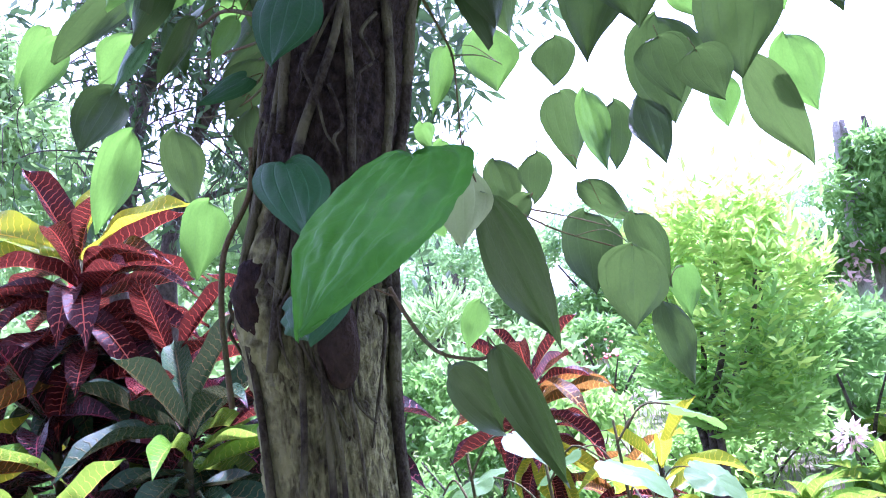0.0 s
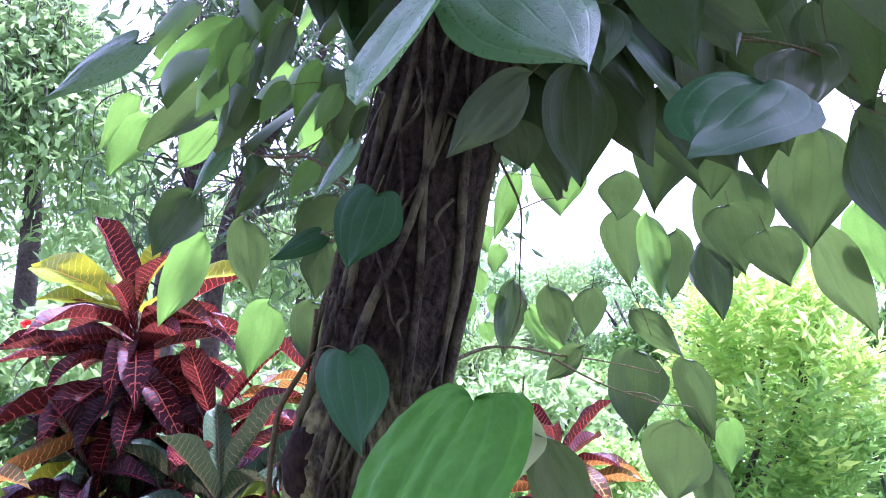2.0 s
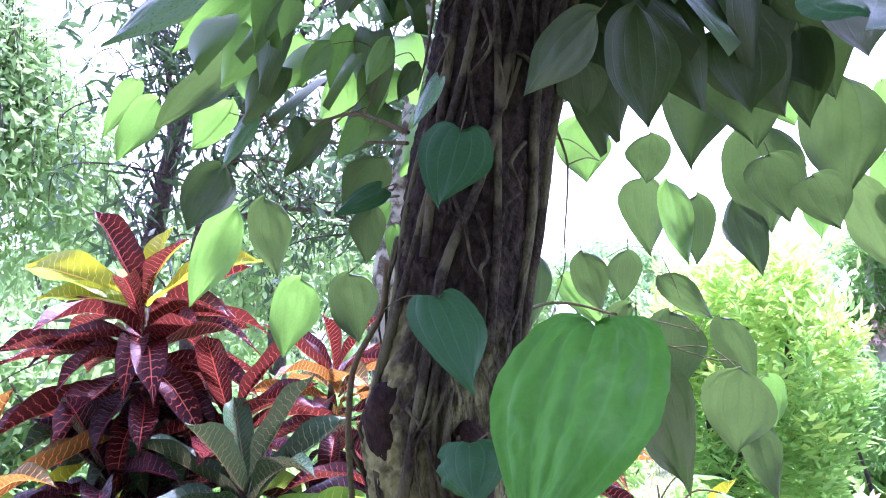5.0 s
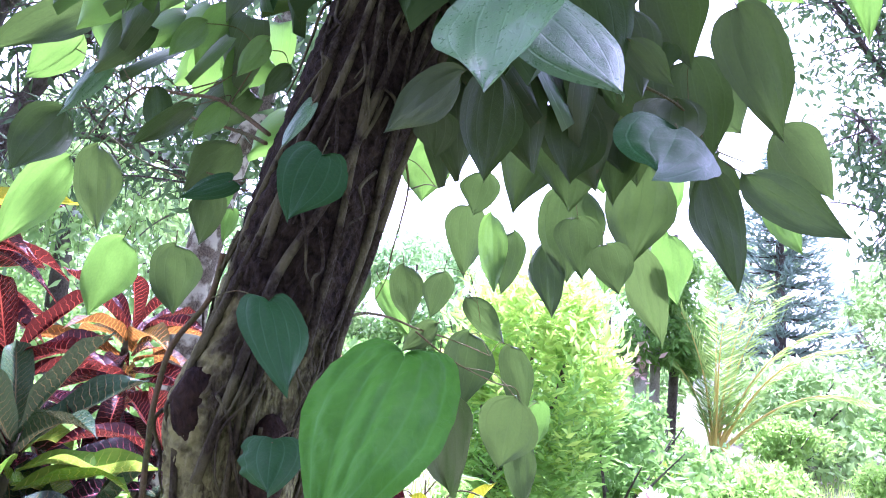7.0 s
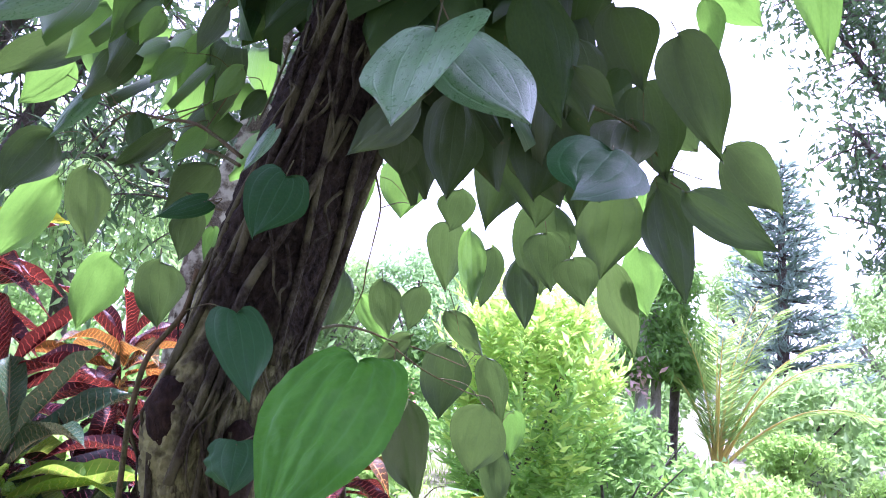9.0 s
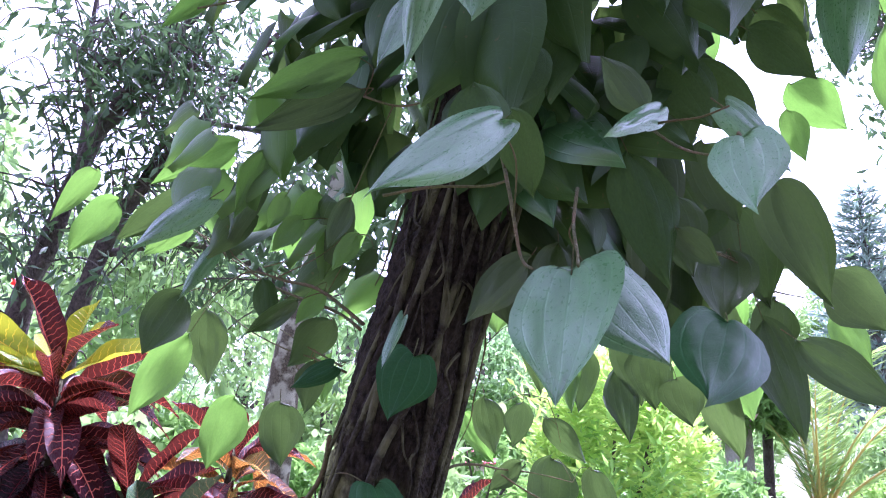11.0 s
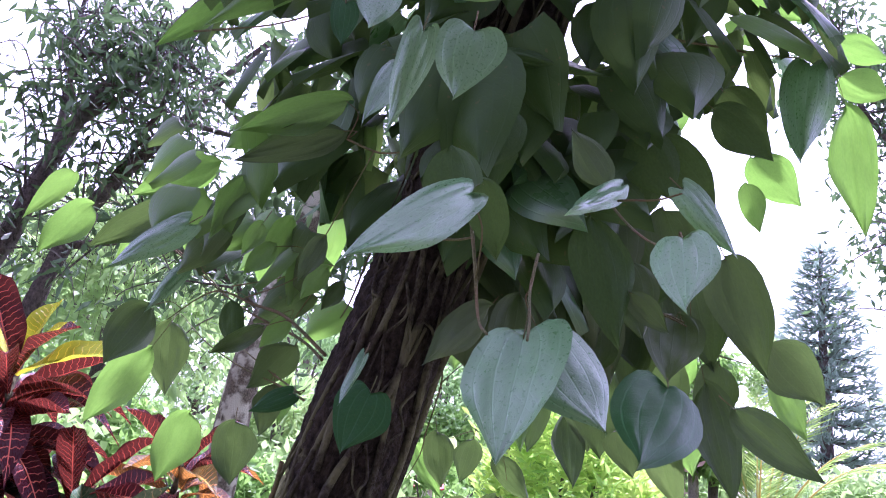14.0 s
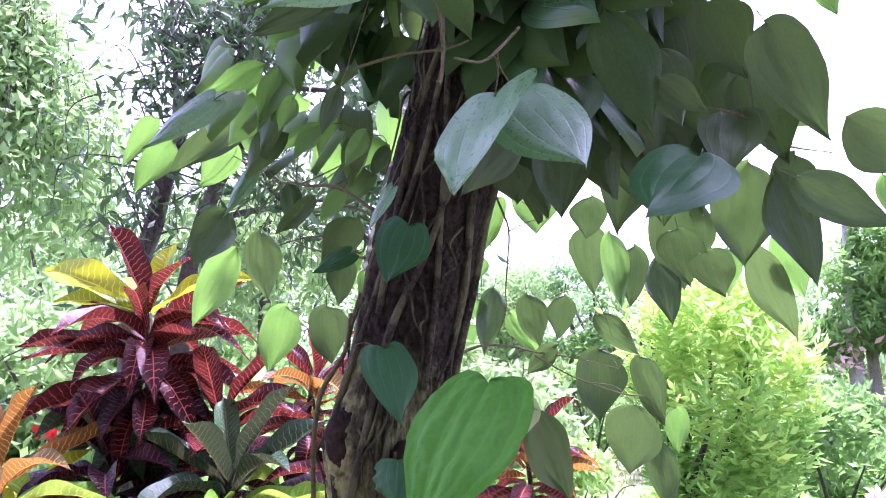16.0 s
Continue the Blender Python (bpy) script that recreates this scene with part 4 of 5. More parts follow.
def before_trunk(r):
    """Leaves that cover the front of the upper trunk."""
    z = r.uniform(1.92, 3.1)
    x, y = r.uniform(-0.28, 0.3), r.uniform(0.47, 0.62)
    if abs(x) > 0.1 + 0.5 * (z - 1.9):
        return None
    head = Vector((r.uniform(-0.5, 0.5), r.uniform(-0.5, 0.1), -1)).normalized()
    face = Vector((r.uniform(-1.3, 1.3), -1, r.uniform(-0.3, 1.6))).normalized()
    return Vector((x - VX, y - VY, z)), head, face


def beside_trunk(r):
    """Overlapping dark leaves to the sunny side, under the crown."""
    x, y, z = r.uniform(0.0, 0.24), r.uniform(0.8, 1.0), r.uniform(1.8, 2.15)
    if z < 1.8 + 0.5 * max(0, x - 0.2):
        return None
    head = Vector((r.uniform(-0.2, 0.6), r.uniform(-0.4, 0.3), -1)).normalized()
    face = Vector((r.uniform(-0.8, 0.8), -1, r.uniform(-0.4, 0.8))).normalized()
    return Vector((x - VX, y - VY, z)), head, face


def shady_side(r):
    """Smaller light leaves on the shoots to the other side."""
    x, y, z = r.uniform(-0.5, -0.17), r.uniform(0.75, 1.1), r.uniform(1.72, 2.1)
    if z < 1.86 - 0.3 * (x + 0.5) + 0.2 * (y - 0.8):
        return None
    head = Vector((r.uniform(-1.0, 0.2), r.uniform(-0.4, 0.3), -0.7)).normalized()
    face = Vector((r.uniform(-0.8, 0.8), -0.6, r.uniform(0.0, 1.0))).normalized()
    return Vector((x - VX, y - VY, z)), head, face


leaf_mass("side_foliage", 50, 15, UNDER_DIM, beside_trunk, 0.1, 0.16, "overlapping olive pepper leaves seen from below")
leaf_mass("side_foliage", 8, 16, UNDER_DIM, shady_side, 0.06, 0.11, "smaller pepper leaves on side shoots")
leaf_mass("side_foliage", 26, 17, YOUNG_LIT, shady_side, 0.06, 0.11, "smaller light green pepper leaves on side shoots")
leaf_mass("upper_foliage", 130, 14, SHADED, before_trunk, 0.06, 0.14, "dense dark pepper leaves round the upper trunk")
leaf_mass("upper_foliage", 760, 11, SHADED, in_crown, 0.06, 0.15, "dense dark pepper leaves round the upper trunk")
leaf_mass("upper_foliage", 110, 12, TOP, in_crown, 0.08, 0.14, "dense dark pepper leaves round the upper trunk")
def in_fringe(r):
    got = in_crown(r)
    if not got or abs(got[0].x + VX - 0.0) < 0.26:
        return None
    return got


# sky-lit rim of the crown, its brightness put into the leaf tone
leaf_mass("outer_foliage", 70, 18, YOUNG_LIT, in_fringe, 0.06, 0.11, "light green pepper leaves at the edge of the crown")
leaf_mass("upper_foliage", 520, 13, SHADED, in_shade_roof, 0.1, 0.16, "bushy pepper leaves added above the view to shade the trunk")


# ---- crotons ----
def croton_leaf_mesh(name, material, arch, fold, seed):
    """A long blade of unit length and width: base at the origin, along +y, upper side +z."""
    r = random.Random(seed)
    nu, nv = 9, 20
    ph, bow = r.uniform(0, 6), r.uniform(-0.08, 0.08)
    verts, uvs = [], []
    for j in range(nv):
        v = j / (nv - 1)
        h = 0.5 * (0.10 + 0.9 * max(0, math.sin(math.pi * min(1, v * 0.97 + 0.03) ** 1.35)) ** 0.62) * min(1, (1 - v) * 7 + 0.02)
        for i in range(nu):
            s = 2 * i / (nu - 1) - 1
            x = s * h + bow * v * v
            z = 0.55 * arch * v - arch * v * v + fold * abs(s) * h * 0.3 + 0.02 * math.sin(13 * v + ph + 2 * s) * abs(s) + 0.01 * noise.noise(Vector((s * 3 + seed, v * 6, 1)))
            y = v * (1 - 0.28 * abs(arch) * v)
            verts.append((x, y, z))
            uvs.append((s * 0.5 + 0.5, v))
    faces = [(j * nu + i, j * nu + i + 1, (j + 1) * nu + i + 1, (j + 1) * nu + i) for j in range(nv - 1) for i in range(nu - 1)]
    return mesh_of(name, verts, faces, material, uvs)


CROTON_LEAVES = {}
for key, mat in (("red", CROTON_RED), ("purple", CROTON_PURPLE), ("yellow", CROTON_YELLOW), ("green", CROTON_GREEN), ("orange", CROTON_ORANGE), ("lime", CROTON_LIME)):
    CROTON_LEAVES[key] = [croton_leaf_mesh("croton_leaf", mat, a, f, i) for i, (a, f) in enumerate(((0.3, 0.5), (0.6, 0.7), (0.95, 0.4), (0.1, 0.9)))]


FIRST = {0: (180, 67, 1.05, "red"), 1: (178, 28, 1.5, "yellow"), 2: (-10, 24, 1.2, "yellow"), 3: (60, 72, 0.8, "yellow"), 4: (196, 10, 0.95, "yellow"), 5: (342, 55, 0.7, "yellow"), 6: (318, 40, 0.95, "red"), 7: (140, 45, 0.8, "yellow")}


def croton(place, heads, label, seed, group="crotons", crowned=False):
    """heads: height above ground, offset x, y, leaf length, number of leaves, and the colours from the top down."""
    r = random.Random(seed)
    base = root("croton_shrub", place, label, "shrub", group)
    for hz, hx, hy, length, count, colours in heads:
        crowned = crowned and hx == 0.0
        top = Vector((hx, hy, hz))
        low = Vector((hx * 0.3, hy * 0.3, 0))
        mid = low.lerp(top, 0.5) + Vector((r.uniform(-0.04, 0.04), r.uniform(-0.04, 0.04), 0))
        tube("stem", [low, mid, top], [0.016, 0.012, 0.007], VINE, base, 8, 0.2, seed)
        for i in range(count):
            u = i / count
            a = i * 2.39996 + r.uniform(-0.3, 0.3)
            rise = (0.85 if crowned else 0.95) - (1.75 if crowned else 2.0) * u ** 0.65 + r.uniform(-0.25, 0.25)
            first = FIRST.get(i) if crowned else None
            if first:
                a, rise = radians(first[0]), radians(first[1])
            size = length * (0.68 + 0.45 * math.sin(math.pi * min(1, 0.15 + u))) * r.uniform(0.85, 1.1)
            d = Vector((math.cos(a) * math.cos(rise), math.sin(a) * math.cos(rise), math.sin(rise)))
            side = d.cross(Vector((0, 0, 1))).normalized()
            up = side.cross(d).normalized()
            # blades roll towards the open side
            up = up + Vector((0, -0.9 if first else -0.3, 0)) + side * r.uniform(-0.4, 0.4)
            up = (up - d * up.dot(d)).normalized()
            side = d.cross(up)
            d = (d + Vector((0, 0, r.uniform(-0.2, 0.15)))).normalized()
            colour = colours[min(len(colours) - 1, int(u * len(colours) + r.uniform(-0.35, 0.35)) if u > 0.04 else 0)]
            pick = CROTON_LEAVES[colour][1 if u < 0.25 else r.randrange(4)] if u > 0.1 else CROTON_LEAVES[colour][3]
            if first:
                size, colour = length * first[2], first[3]
                pick = CROTON_LEAVES[colour][3 if i in (0, 3) else 0]
            wide = size * (r.uniform(0.24, 0.29) if first else r.uniform(0.19, 0.25))
            m = Matrix((side * wide, d * size, up * size)).transposed().to_4x4()
            m.translation = top - Vector((0, 0, (0.0 if i < 8 and crowned else 0.012 + 0.25 * length / 0.22 * u))) + d * 0.01
            child("leaf", pick, base, "", m)
    return base


MIX = ("red", "red", "red", "red", "red", "red", "purple", "red", "green", "purple", "green", "green")
croton((-0.86, 1.4, 0), (
    (1.64, 0.0, 0.0, 0.235, 84, MIX),
    (1.5, 0.32, 0.24, 0.2, 42, ("red", "orange", "red", "red", "purple", "green")),
    (1.42, 0.17, 0.02, 0.22, 40, ("red", "red", "purple", "purple", "green", "green")),
    (1.34, -0.02, -0.08, 0.22, 44, ("purple", "purple", "purple", "green", "green", "purple")),
    (1.3, 0.26, -0.12, 0.23, 40, ("green", "lime", "green", "purple", "green", "green")),
    (1.28, 0.46, 0.04, 0.2, 36, ("red", "purple", "green", "green", "red")),
    (1.12, 0.12, -0.12, 0.25, 36, ("purple", "green", "green", "purple", "green")),
    (1.1, 0.34, -0.06, 0.25, 30, ("green", "green", "purple", "green", "green")),
    (1.21, -0.22, -0.1, 0.25, 32, ("yellow", "orange", "lime", "lime")),
    (0.98, 0.1, -0.22, 0.24, 30, ("green", "orange", "purple", "green")),
    (0.9, 0.42, 0.0, 0.24, 30, ("purple", "green", "red"))), "tall croton shrub with dark red, purple and yellow veined leaves", 5, crowned=True)
croton((-0.95, 1.08, 0), (
    (1.34, 0.0, 0.0, 0.23, 34, ("orange", "lime", "orange", "yellow", "lime", "lime")),
    (1.06, 0.16, -0.05, 0.23, 28, ("orange", "lime", "orange", "lime", "green")),
    (1.1, -0.2, 0.12, 0.24, 32, ("orange", "yellow", "lime", "lime")),
    (1.16, 0.22, -0.02, 0.22, 26, ("lime", "orange", "lime", "green")),
    (1.02, 0.33, -0.12, 0.22, 24, ("orange", "green", "lime", "green"))), "croton shrub with light green and orange-veined leaves", 9)
croton((-0.03, 2.3, 0), (
    (1.25, 0.0, 0.0, 0.25, 40, ("red", "orange", "red", "red", "yellow", "red")),
    (0.9, 0.2, 0.05, 0.22, 24, ("orange", "red", "green"))), "small croton with orange and red veined leaves", 15)
croton((0.28, 2.15, 0), ((0.98, 0.0, 0.0, 0.24, 26, ("yellow", "red", "green")), (0.6, -0.25, 0.1, 0.2, 22, ("red", "orange", "green"))), "low croton with yellow veined and red leaves", 19)


# ---- lime-green shrub ----
def lime_shrub():
    base = root("lime_green_shrub", (0.78, 3.75, 0), "tall shrub with bright yellow-green leaves on forked stems", "shrub")
    r = random.Random(3)
    for k, (dx, dy) in enumerate(((-0.12, 0.05), (0.1, -0.1), (0.34, 0.08), (0.05, 0.22), (0.24, -0.18))):
        tube("stem", [(0.02 * k - 0.09, 0, 0), (-0.07 + 0.012 * k, dy * 0.2, 0.6), (-0.06 + dx * 0.3, dy * 0.3, 0.9), (dx * 0.8, dy * 0.8, 1.2), (dx * 1.2, dy * 1.2, 1.65)], [0.026, 0.022, 0.019, 0.013, 0.007], BARK_DARK, base, 8, 0.15, k)
    g = np.random.default_rng(5)
    young, shade = ([], []), ([], [])
    for i in range(640):
        u = g.random()
        z = 0.72 + 1.14 * u
        wide = 0.4 * (math.sin(math.pi * (0.16 + 0.7 * u)) ** 0.7)
        a = g.uniform(0, 2 * math.pi)
        d = wide * g.random() ** 0.45
        c = np.array([0.16 + d * math.cos(a), d * math.sin(a), z])
        out = np.array([math.cos(a) * 0.6, math.sin(a) * 0.6, g.uniform(0.4, 1.3)]) * (2.1 if g.random() < 0.2 else 1.0)
        # sprays low down mostly take the older, shade-toned green
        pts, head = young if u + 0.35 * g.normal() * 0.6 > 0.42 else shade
        for k in range(13):
            s = k / 13
            pts.append(c + out * 0.16 * s + g.normal(size=3) * 0.006)
            turn = k * 2.4
            head.append(out * (0.15 + 0.5 * s) + np.array([math.cos(turn), math.sin(turn), 0.1]) * 0.9)
    for name, (pts, head), material, label in (("young_crown", young, LIME, "yellow-green new leaves"), ("crown", shade, LIME_SHADE, "mid green older leaves, toned for shade")):
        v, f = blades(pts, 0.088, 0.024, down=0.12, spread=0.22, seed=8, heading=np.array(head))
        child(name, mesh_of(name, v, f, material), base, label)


lime_shrub()


# ---- trees, far and near ----
def crown_mesh(name, seed, lumps, count, leaf, width, material, down=0.5):
    p = blob_points(count, seed, lumps, 1.0)
    v, f = blades(p, leaf, width, down=down, seed=seed)
    return mesh_of(name, v, f, material)


def lumps_of(seed, n, wide, low, high):
    r = random.Random(seed)
    out = []
    for i in range(n):
        u = r.random()
        z = low + (high - low) * u
        k = wide * math.sqrt(max(0.1, 1 - (2 * u - 0.9) ** 2 * 0.8))
        a = r.uniform(0, 6.283)
        d = k * r.random() ** 0.5
        out.append((d * math.cos(a), d * math.sin(a), z, wide * r.uniform(0.3, 0.5)))
    return out


def broad_tree(seed, height, wide, leaf, count, material, bark, label):
    base = root("garden_tree", (0, 0, 0), label, "tree", "garden trees")
    r = random.Random(seed)
    tube("trunk", [(0, 0, -0.1), (0.1, 0, height * 0.25), (0.0, 0.1, height * 0.5), (0.1, 0, height * 0.8)], [height * 0.025, height * 0.02, height * 0.014, height * 0.005], bark, base, 10, 0.2, seed)
    for k in range(5):
        a = k * 1.3 + seed
        z = height * r.uniform(0.25, 0.5)
        q = (math.cos(a) * wide * 0.6, math.sin(a) * wide * 0.6, z + height * 0.25)
        tube("limb", [(0.05, 0.03, z), (q[0] * 0.5, q[1] * 0.5, z + height * 0.1), q], [height * 0.012, height * 0.009, height * 0.004], bark, base, 7, 0.2, k)
    child("crown", crown_mesh("crown", seed, lumps_of(seed, 16, wide, height * 0.32, height * 0.92), count, leaf, leaf * 0.4, material), base)
    return base


def bush(seed, height, leaf, count, material, label):
    base = root("garden_bush", (0, 0, 0), label, "shrub", "garden bushes")
    r = random.Random(seed)
    lines = []
    for k in range(7):
        a = k * 0.95 + seed
        q = (math.cos(a) * height * 0.5, math.sin(a) * height * 0.5, height * r.uniform(0.55, 0.85))
        lines.append(([(0, 0, -0.05), (q[0] * 0.4, q[1] * 0.4, q[2] * 0.5), q], [height * 0.018, height * 0.012, height * 0.004]))
    tubes("stemwork", lines, BARK_DARK, base, kind="stuff")
    child("crown", crown_mesh("crown", seed, lumps_of(seed, 12, height * 0.7, height * 0.15, height * 0.85), count, leaf, leaf * 0.42, material, 0.2), base)
    return base


trees = [broad_tree(41, 9.0, 2.9, 0.34, 3600, TREE_FAR, BARK_PALE, "distant broad tree with hazy light green foliage"),
         broad_tree(42, 8.0, 2.6, 0.30, 3600, TREE_MID, BARK_DARK, "garden tree with mid green foliage"),
         broad_tree(43, 10.0, 2.4, 0.32, 3600, TREE_FAR, BARK_DARK, "tall hazy tree at the edge of the garden")]
SPOTS = ((0, -16.93, 24, 1.06), (1, -12.31, 17, 0.92), (2, -22.29, 30, 1.01), (0, -8.89, 21, 0.87), (1, -6.51, 26, 0.87), (2, -3.36, 30, 0.87), (0, -0.56, 34, 0.83), (1, 2.72,
    33, 0.87), (2, 5.69, 34, 0.74), (1, -1.12, 27, 0.66), (0, 8.96, 36, 0.69), (1, 12.54, 33, 0.83), (2, 17.9, 30, 0.92), (0, 18.2, 22, 0.83), (1, 22.07, 26, 0.92), (2,
    -26.45, 22, 1.01), (0, -18.11, 14, 0.92), (1, 26.69, 19, 1.01), (0, -30.02, 10, 1.1), (2, 13.73, 40, 0.83), (1, -12.17, 34, 1.1), (0, -4.43, 42, 0.92), (2, -18.42, 40,
    1.2), (0, -0.5, 20, 0.57), (1, 1.8, 21, 0.68), (2, 4.3, 22, 0.5), (0, 6.7, 23, 0.54), (1, 3.2, 27, 0.8), (1, -2.6, 18, 0.6))
used = set()
for k, x, y, s in SPOTS:
    m = pose(x, y, 0, 0, 0, (x * 37 + y * 11) % 360)
    if k in used:
        t = copy_thing(trees[k], m)
    else:
        t = trees[k]
        t.matrix_basis = m
        used.add(k)
    t.scale = (s, s, s)

bushes = [bush(51, 1.5, 0.16, 2600, HEDGE, "rounded garden bush with small grey-green leaves"), bush(52, 1.2, 0.13, 2600, GARDEN, "fresh green garden bush"), bush(53, 1.8, 0.2, 2600, TREE_FAR, "loose pale green bush behind the lawn")]
BUSH_SPOTS = ((0, 2.34, 6.2, 0.83), (1, 1.36, 5.6, 0.64), (2, -0.58, 9.0, 0.92), (0, -1.88, 8.2, 0.92), (1, -2.93, 6.8, 0.83), (2, -4.27, 7.4, 1.1), (0, 3.06, 7.4, 0.83), (1, 3.18,
    5.4, 0.69), (2, 3.34, 11.5, 1.01), (0, 4.9, 11.8, 0.83), (1, 6.87, 10.6, 0.83), (2, 7.91, 12.0, 1.1), (0, 9.2, 13.5, 1.1), (1, 6.54, 8.0, 0.55), (2, 10.76, 15.0, 1.2),
    (0, -5.87, 8.6, 1.2), (1, -4.26, 5.0, 0.74), (2, -6.62, 6.4, 1.2), (0, 0.84, 11.5, 1.1), (1, 4.52, 7.2, 0.55), (2, -2.04, 14.0, 1.2), (0, 0.42, 15.5, 1.2), (1, 3.62,
    15.0, 1.1), (2, 6.07, 16.5, 1.29), (0, -4.57, 13.0, 1.29), (1, -7.84, 11.0, 1.2), (2, 8.23, 20.0, 1.47), (0, 13.07, 14.5, 1.2), (1, 0.29, 6.8, 0.74), (2, 3.5, 9.2, 0.55),
    (0, 1.53, 20.0, 1.75), (2, 3.76, 23.0, 1.93), (0, 6.59, 25.0, 2.02), (2, -1.3, 21.0, 1.84), (0, -3.68, 19.0, 1.66), (1, 0.22, 4.3, 0.55), (0, -0.63, 5.2, 0.6), (1, -1.35,
    4.6, 0.55), (1, 0.97, 5.2, 0.55), (1, -2.15, 5.2, 0.74), (0, -2.95, 4.6, 0.74), (1, -0.17, 3.3, 0.39), (1, 0.69, 2.9, 0.32), (2, -9.4, 9.5, 1.75), (2, -9.03, 13.0, 2.02),
    (0, -6.5, 14.0, 1.84))
used = set()
for k, x, y, s in BUSH_SPOTS:
    m = pose(x, y, 0, 0, 0, (x * 53 + y * 17) % 360)
    if k in used:
        t = copy_thing(bushes[k], m)
    else:
        t = bushes[k]
        t.matrix_basis = m
        used.add(k)
    t.scale = (s, s, s)


def leaning_tree():
    """The tree with slender dark limbs and narrow hanging leaves."""
    base = root("branching_tree", (-2.75, 4.6, 0), "slender tree with dark forked limbs and narrow hanging leaves", "tree")
    o = Vector((-2.75, 4.6, 0))
    limbs = [([(-2.75, 4.6, -0.1), (-2.78, 4.55, 1.0), (-2.73, 4.5, 2.2), (-2.62, 4.5, 2.65), (-2.53, 4.5, 3.04), (-2.37, 4.5, 3.55), (-2.07, 4.5, 4.04), (-1.75, 4.45, 4.5), (-1.4, 4.4, 4.95)], [0.1, 0.09, 0.075, 0.066, 0.06, 0.052, 0.042, 0.03, 0.02]),
             ([(-2.6, 4.6, 0.9), (-2.45, 4.6, 1.7), (-2.36, 4.5, 2.2), (-2.27, 4.5, 2.61), (-2.13, 4.5, 2.95), (-1.94, 4.5, 3.26), (-1.7, 4.5, 3.58), (-1.49, 4.45, 3.91), (-1.2, 4.4, 4.25)], [0.075, 0.068, 0.06, 0.055, 0.05, 0.044, 0.036, 0.026, 0.015]),
             ([(-2.5, 4.5, 3.1), (-2.52, 4.55, 3.5), (-2.57, 4.6, 3.87), (-2.62, 4.6, 4.4), (-2.6, 4.6, 5.0)], [0.034, 0.028, 0.022, 0.016, 0.01]),
             ([(-2.5, 4.5, 3.35), (-2.24, 4.5, 3.62), (-2.03, 4.5, 3.87), (-1.98, 4.5, 4.2)], [0.026, 0.02, 0.014, 0.008]),
             ([(-2.2, 4.5, 2.8), (-2.0, 4.5, 3.3), (-1.85, 4.5, 3.75), (-1.8, 4.5, 4.2)], [0.026, 0.02, 0.014, 0.008]),
             ([(-2.27, 4.5, 2.61), (-1.8, 4.7, 2.75), (-1.35, 4.8, 2.65), (-0.95, 4.9, 2.35)], [0.03, 0.022, 0.015, 0.008]),
             ([(-1.7, 4.5, 3.58), (-1.2, 4.5, 3.5), (-0.7, 4.6, 3.3)], [0.022, 0.016, 0.008])]
    g = np.random.default_rng(61)
    r = random.Random(61)
    twigs, pts = [], []
    for points, radii in limbs:
        tube("limb", [Vector(p) - o for p in points], radii, BARK_DARK, base, 9, 0.15, len(points))
        for i in range(30):
            k = r.randrange(1, len(points) - 1) if len(points) > 2 else 0
            a = Vector(points[k]).lerp(Vector(points[k + 1]), r.random()) - o
            if a.z < 1.9:
                continue
            q = a + Vector((r.uniform(-0.7, 0.7), r.uniform(-0.7, 0.7), r.uniform(-0.35, 0.65)))
            e = q + Vector((r.uniform(-0.2, 0.2), r.uniform(-0.2, 0.2), r.uniform(-0.5, -0.1)))
            twigs.append(([a, a.lerp(q, 0.6) + Vector((0, 0, 0.08)), q, e], [0.009, 0.006, 0.004, 0.002]))
            for c in range(24):
                u = r.random()
                b = a.lerp(q, 0.3 + 0.7 * u) if r.random() < 0.5 else q.lerp(e, u)
                pts.append(np.array(b) + g.normal(size=3) * 0.06)
    tubes("twigwork", twigs, BARK_DARK, base, 5, kind="stuff")
    v, f = blades(pts, 0.13, 0.036, down=0.8, seed=62)
    child("crown", mesh_of("crown", v, f, TREE_DARK), base)


leaning_tree()


def weeping_tree(place, seed, reach, top, strands, label, width=1.6):
    base = root("weeping_tree", place, label, "tree", "weeping trees")
    r = random.Random(seed)
    g = np.random.default_rng(seed)
    tube("trunk", [(0, 0, -0.1), (0.1, 0, top * 0.4), (0, 0.1, top * 0.75), (0.1, 0, top)], [0.16, 0.13, 0.09, 0.04], BARK_DARK, base, 10, 0.2, seed)
    lines, pts = [], []
    for i in range(strands):
        a, d = r.uniform(0, 6.283), width * r.random() ** 0.5
        z = top * (1.05 - 0.35 * (d / width) ** 2) + r.uniform(-0.5, 0.3)
        p = Vector((math.cos(a) * d, math.sin(a) * d, z))
        drop = r.uniform(0.4, 1.0) * reach
        e = p + Vector((r.uniform(-0.15, 0.15), r.uniform(-0.15, 0.15), -drop))
        lines.append(([Vector((0, 0, z - 0.3)) * 1.0 + Vector((p.x * 0.4, p.y * 0.4, 0)), p, p.lerp(e, 0.5), e], [0.012, 0.005, 0.003, 0.001]))
        for c in range(int(24 * drop) + 8):
            pts.append(np.array(p.lerp(e, r.random())) + g.normal(size=3) * 0.12)
    tubes("branchwork", lines, BARK_DARK, base, 4, kind="stuff")
    v, f = blades(pts, 0.2, 0.07, down=0.9, seed=seed)
    child("crown", mesh_of("crown", v, f, TREE_FAR), base)


weeping_tree((-7.0, 8.0, 0), 71, 2.6, 7.0, 260, "weeping tree with long hanging strands of narrow leaves")
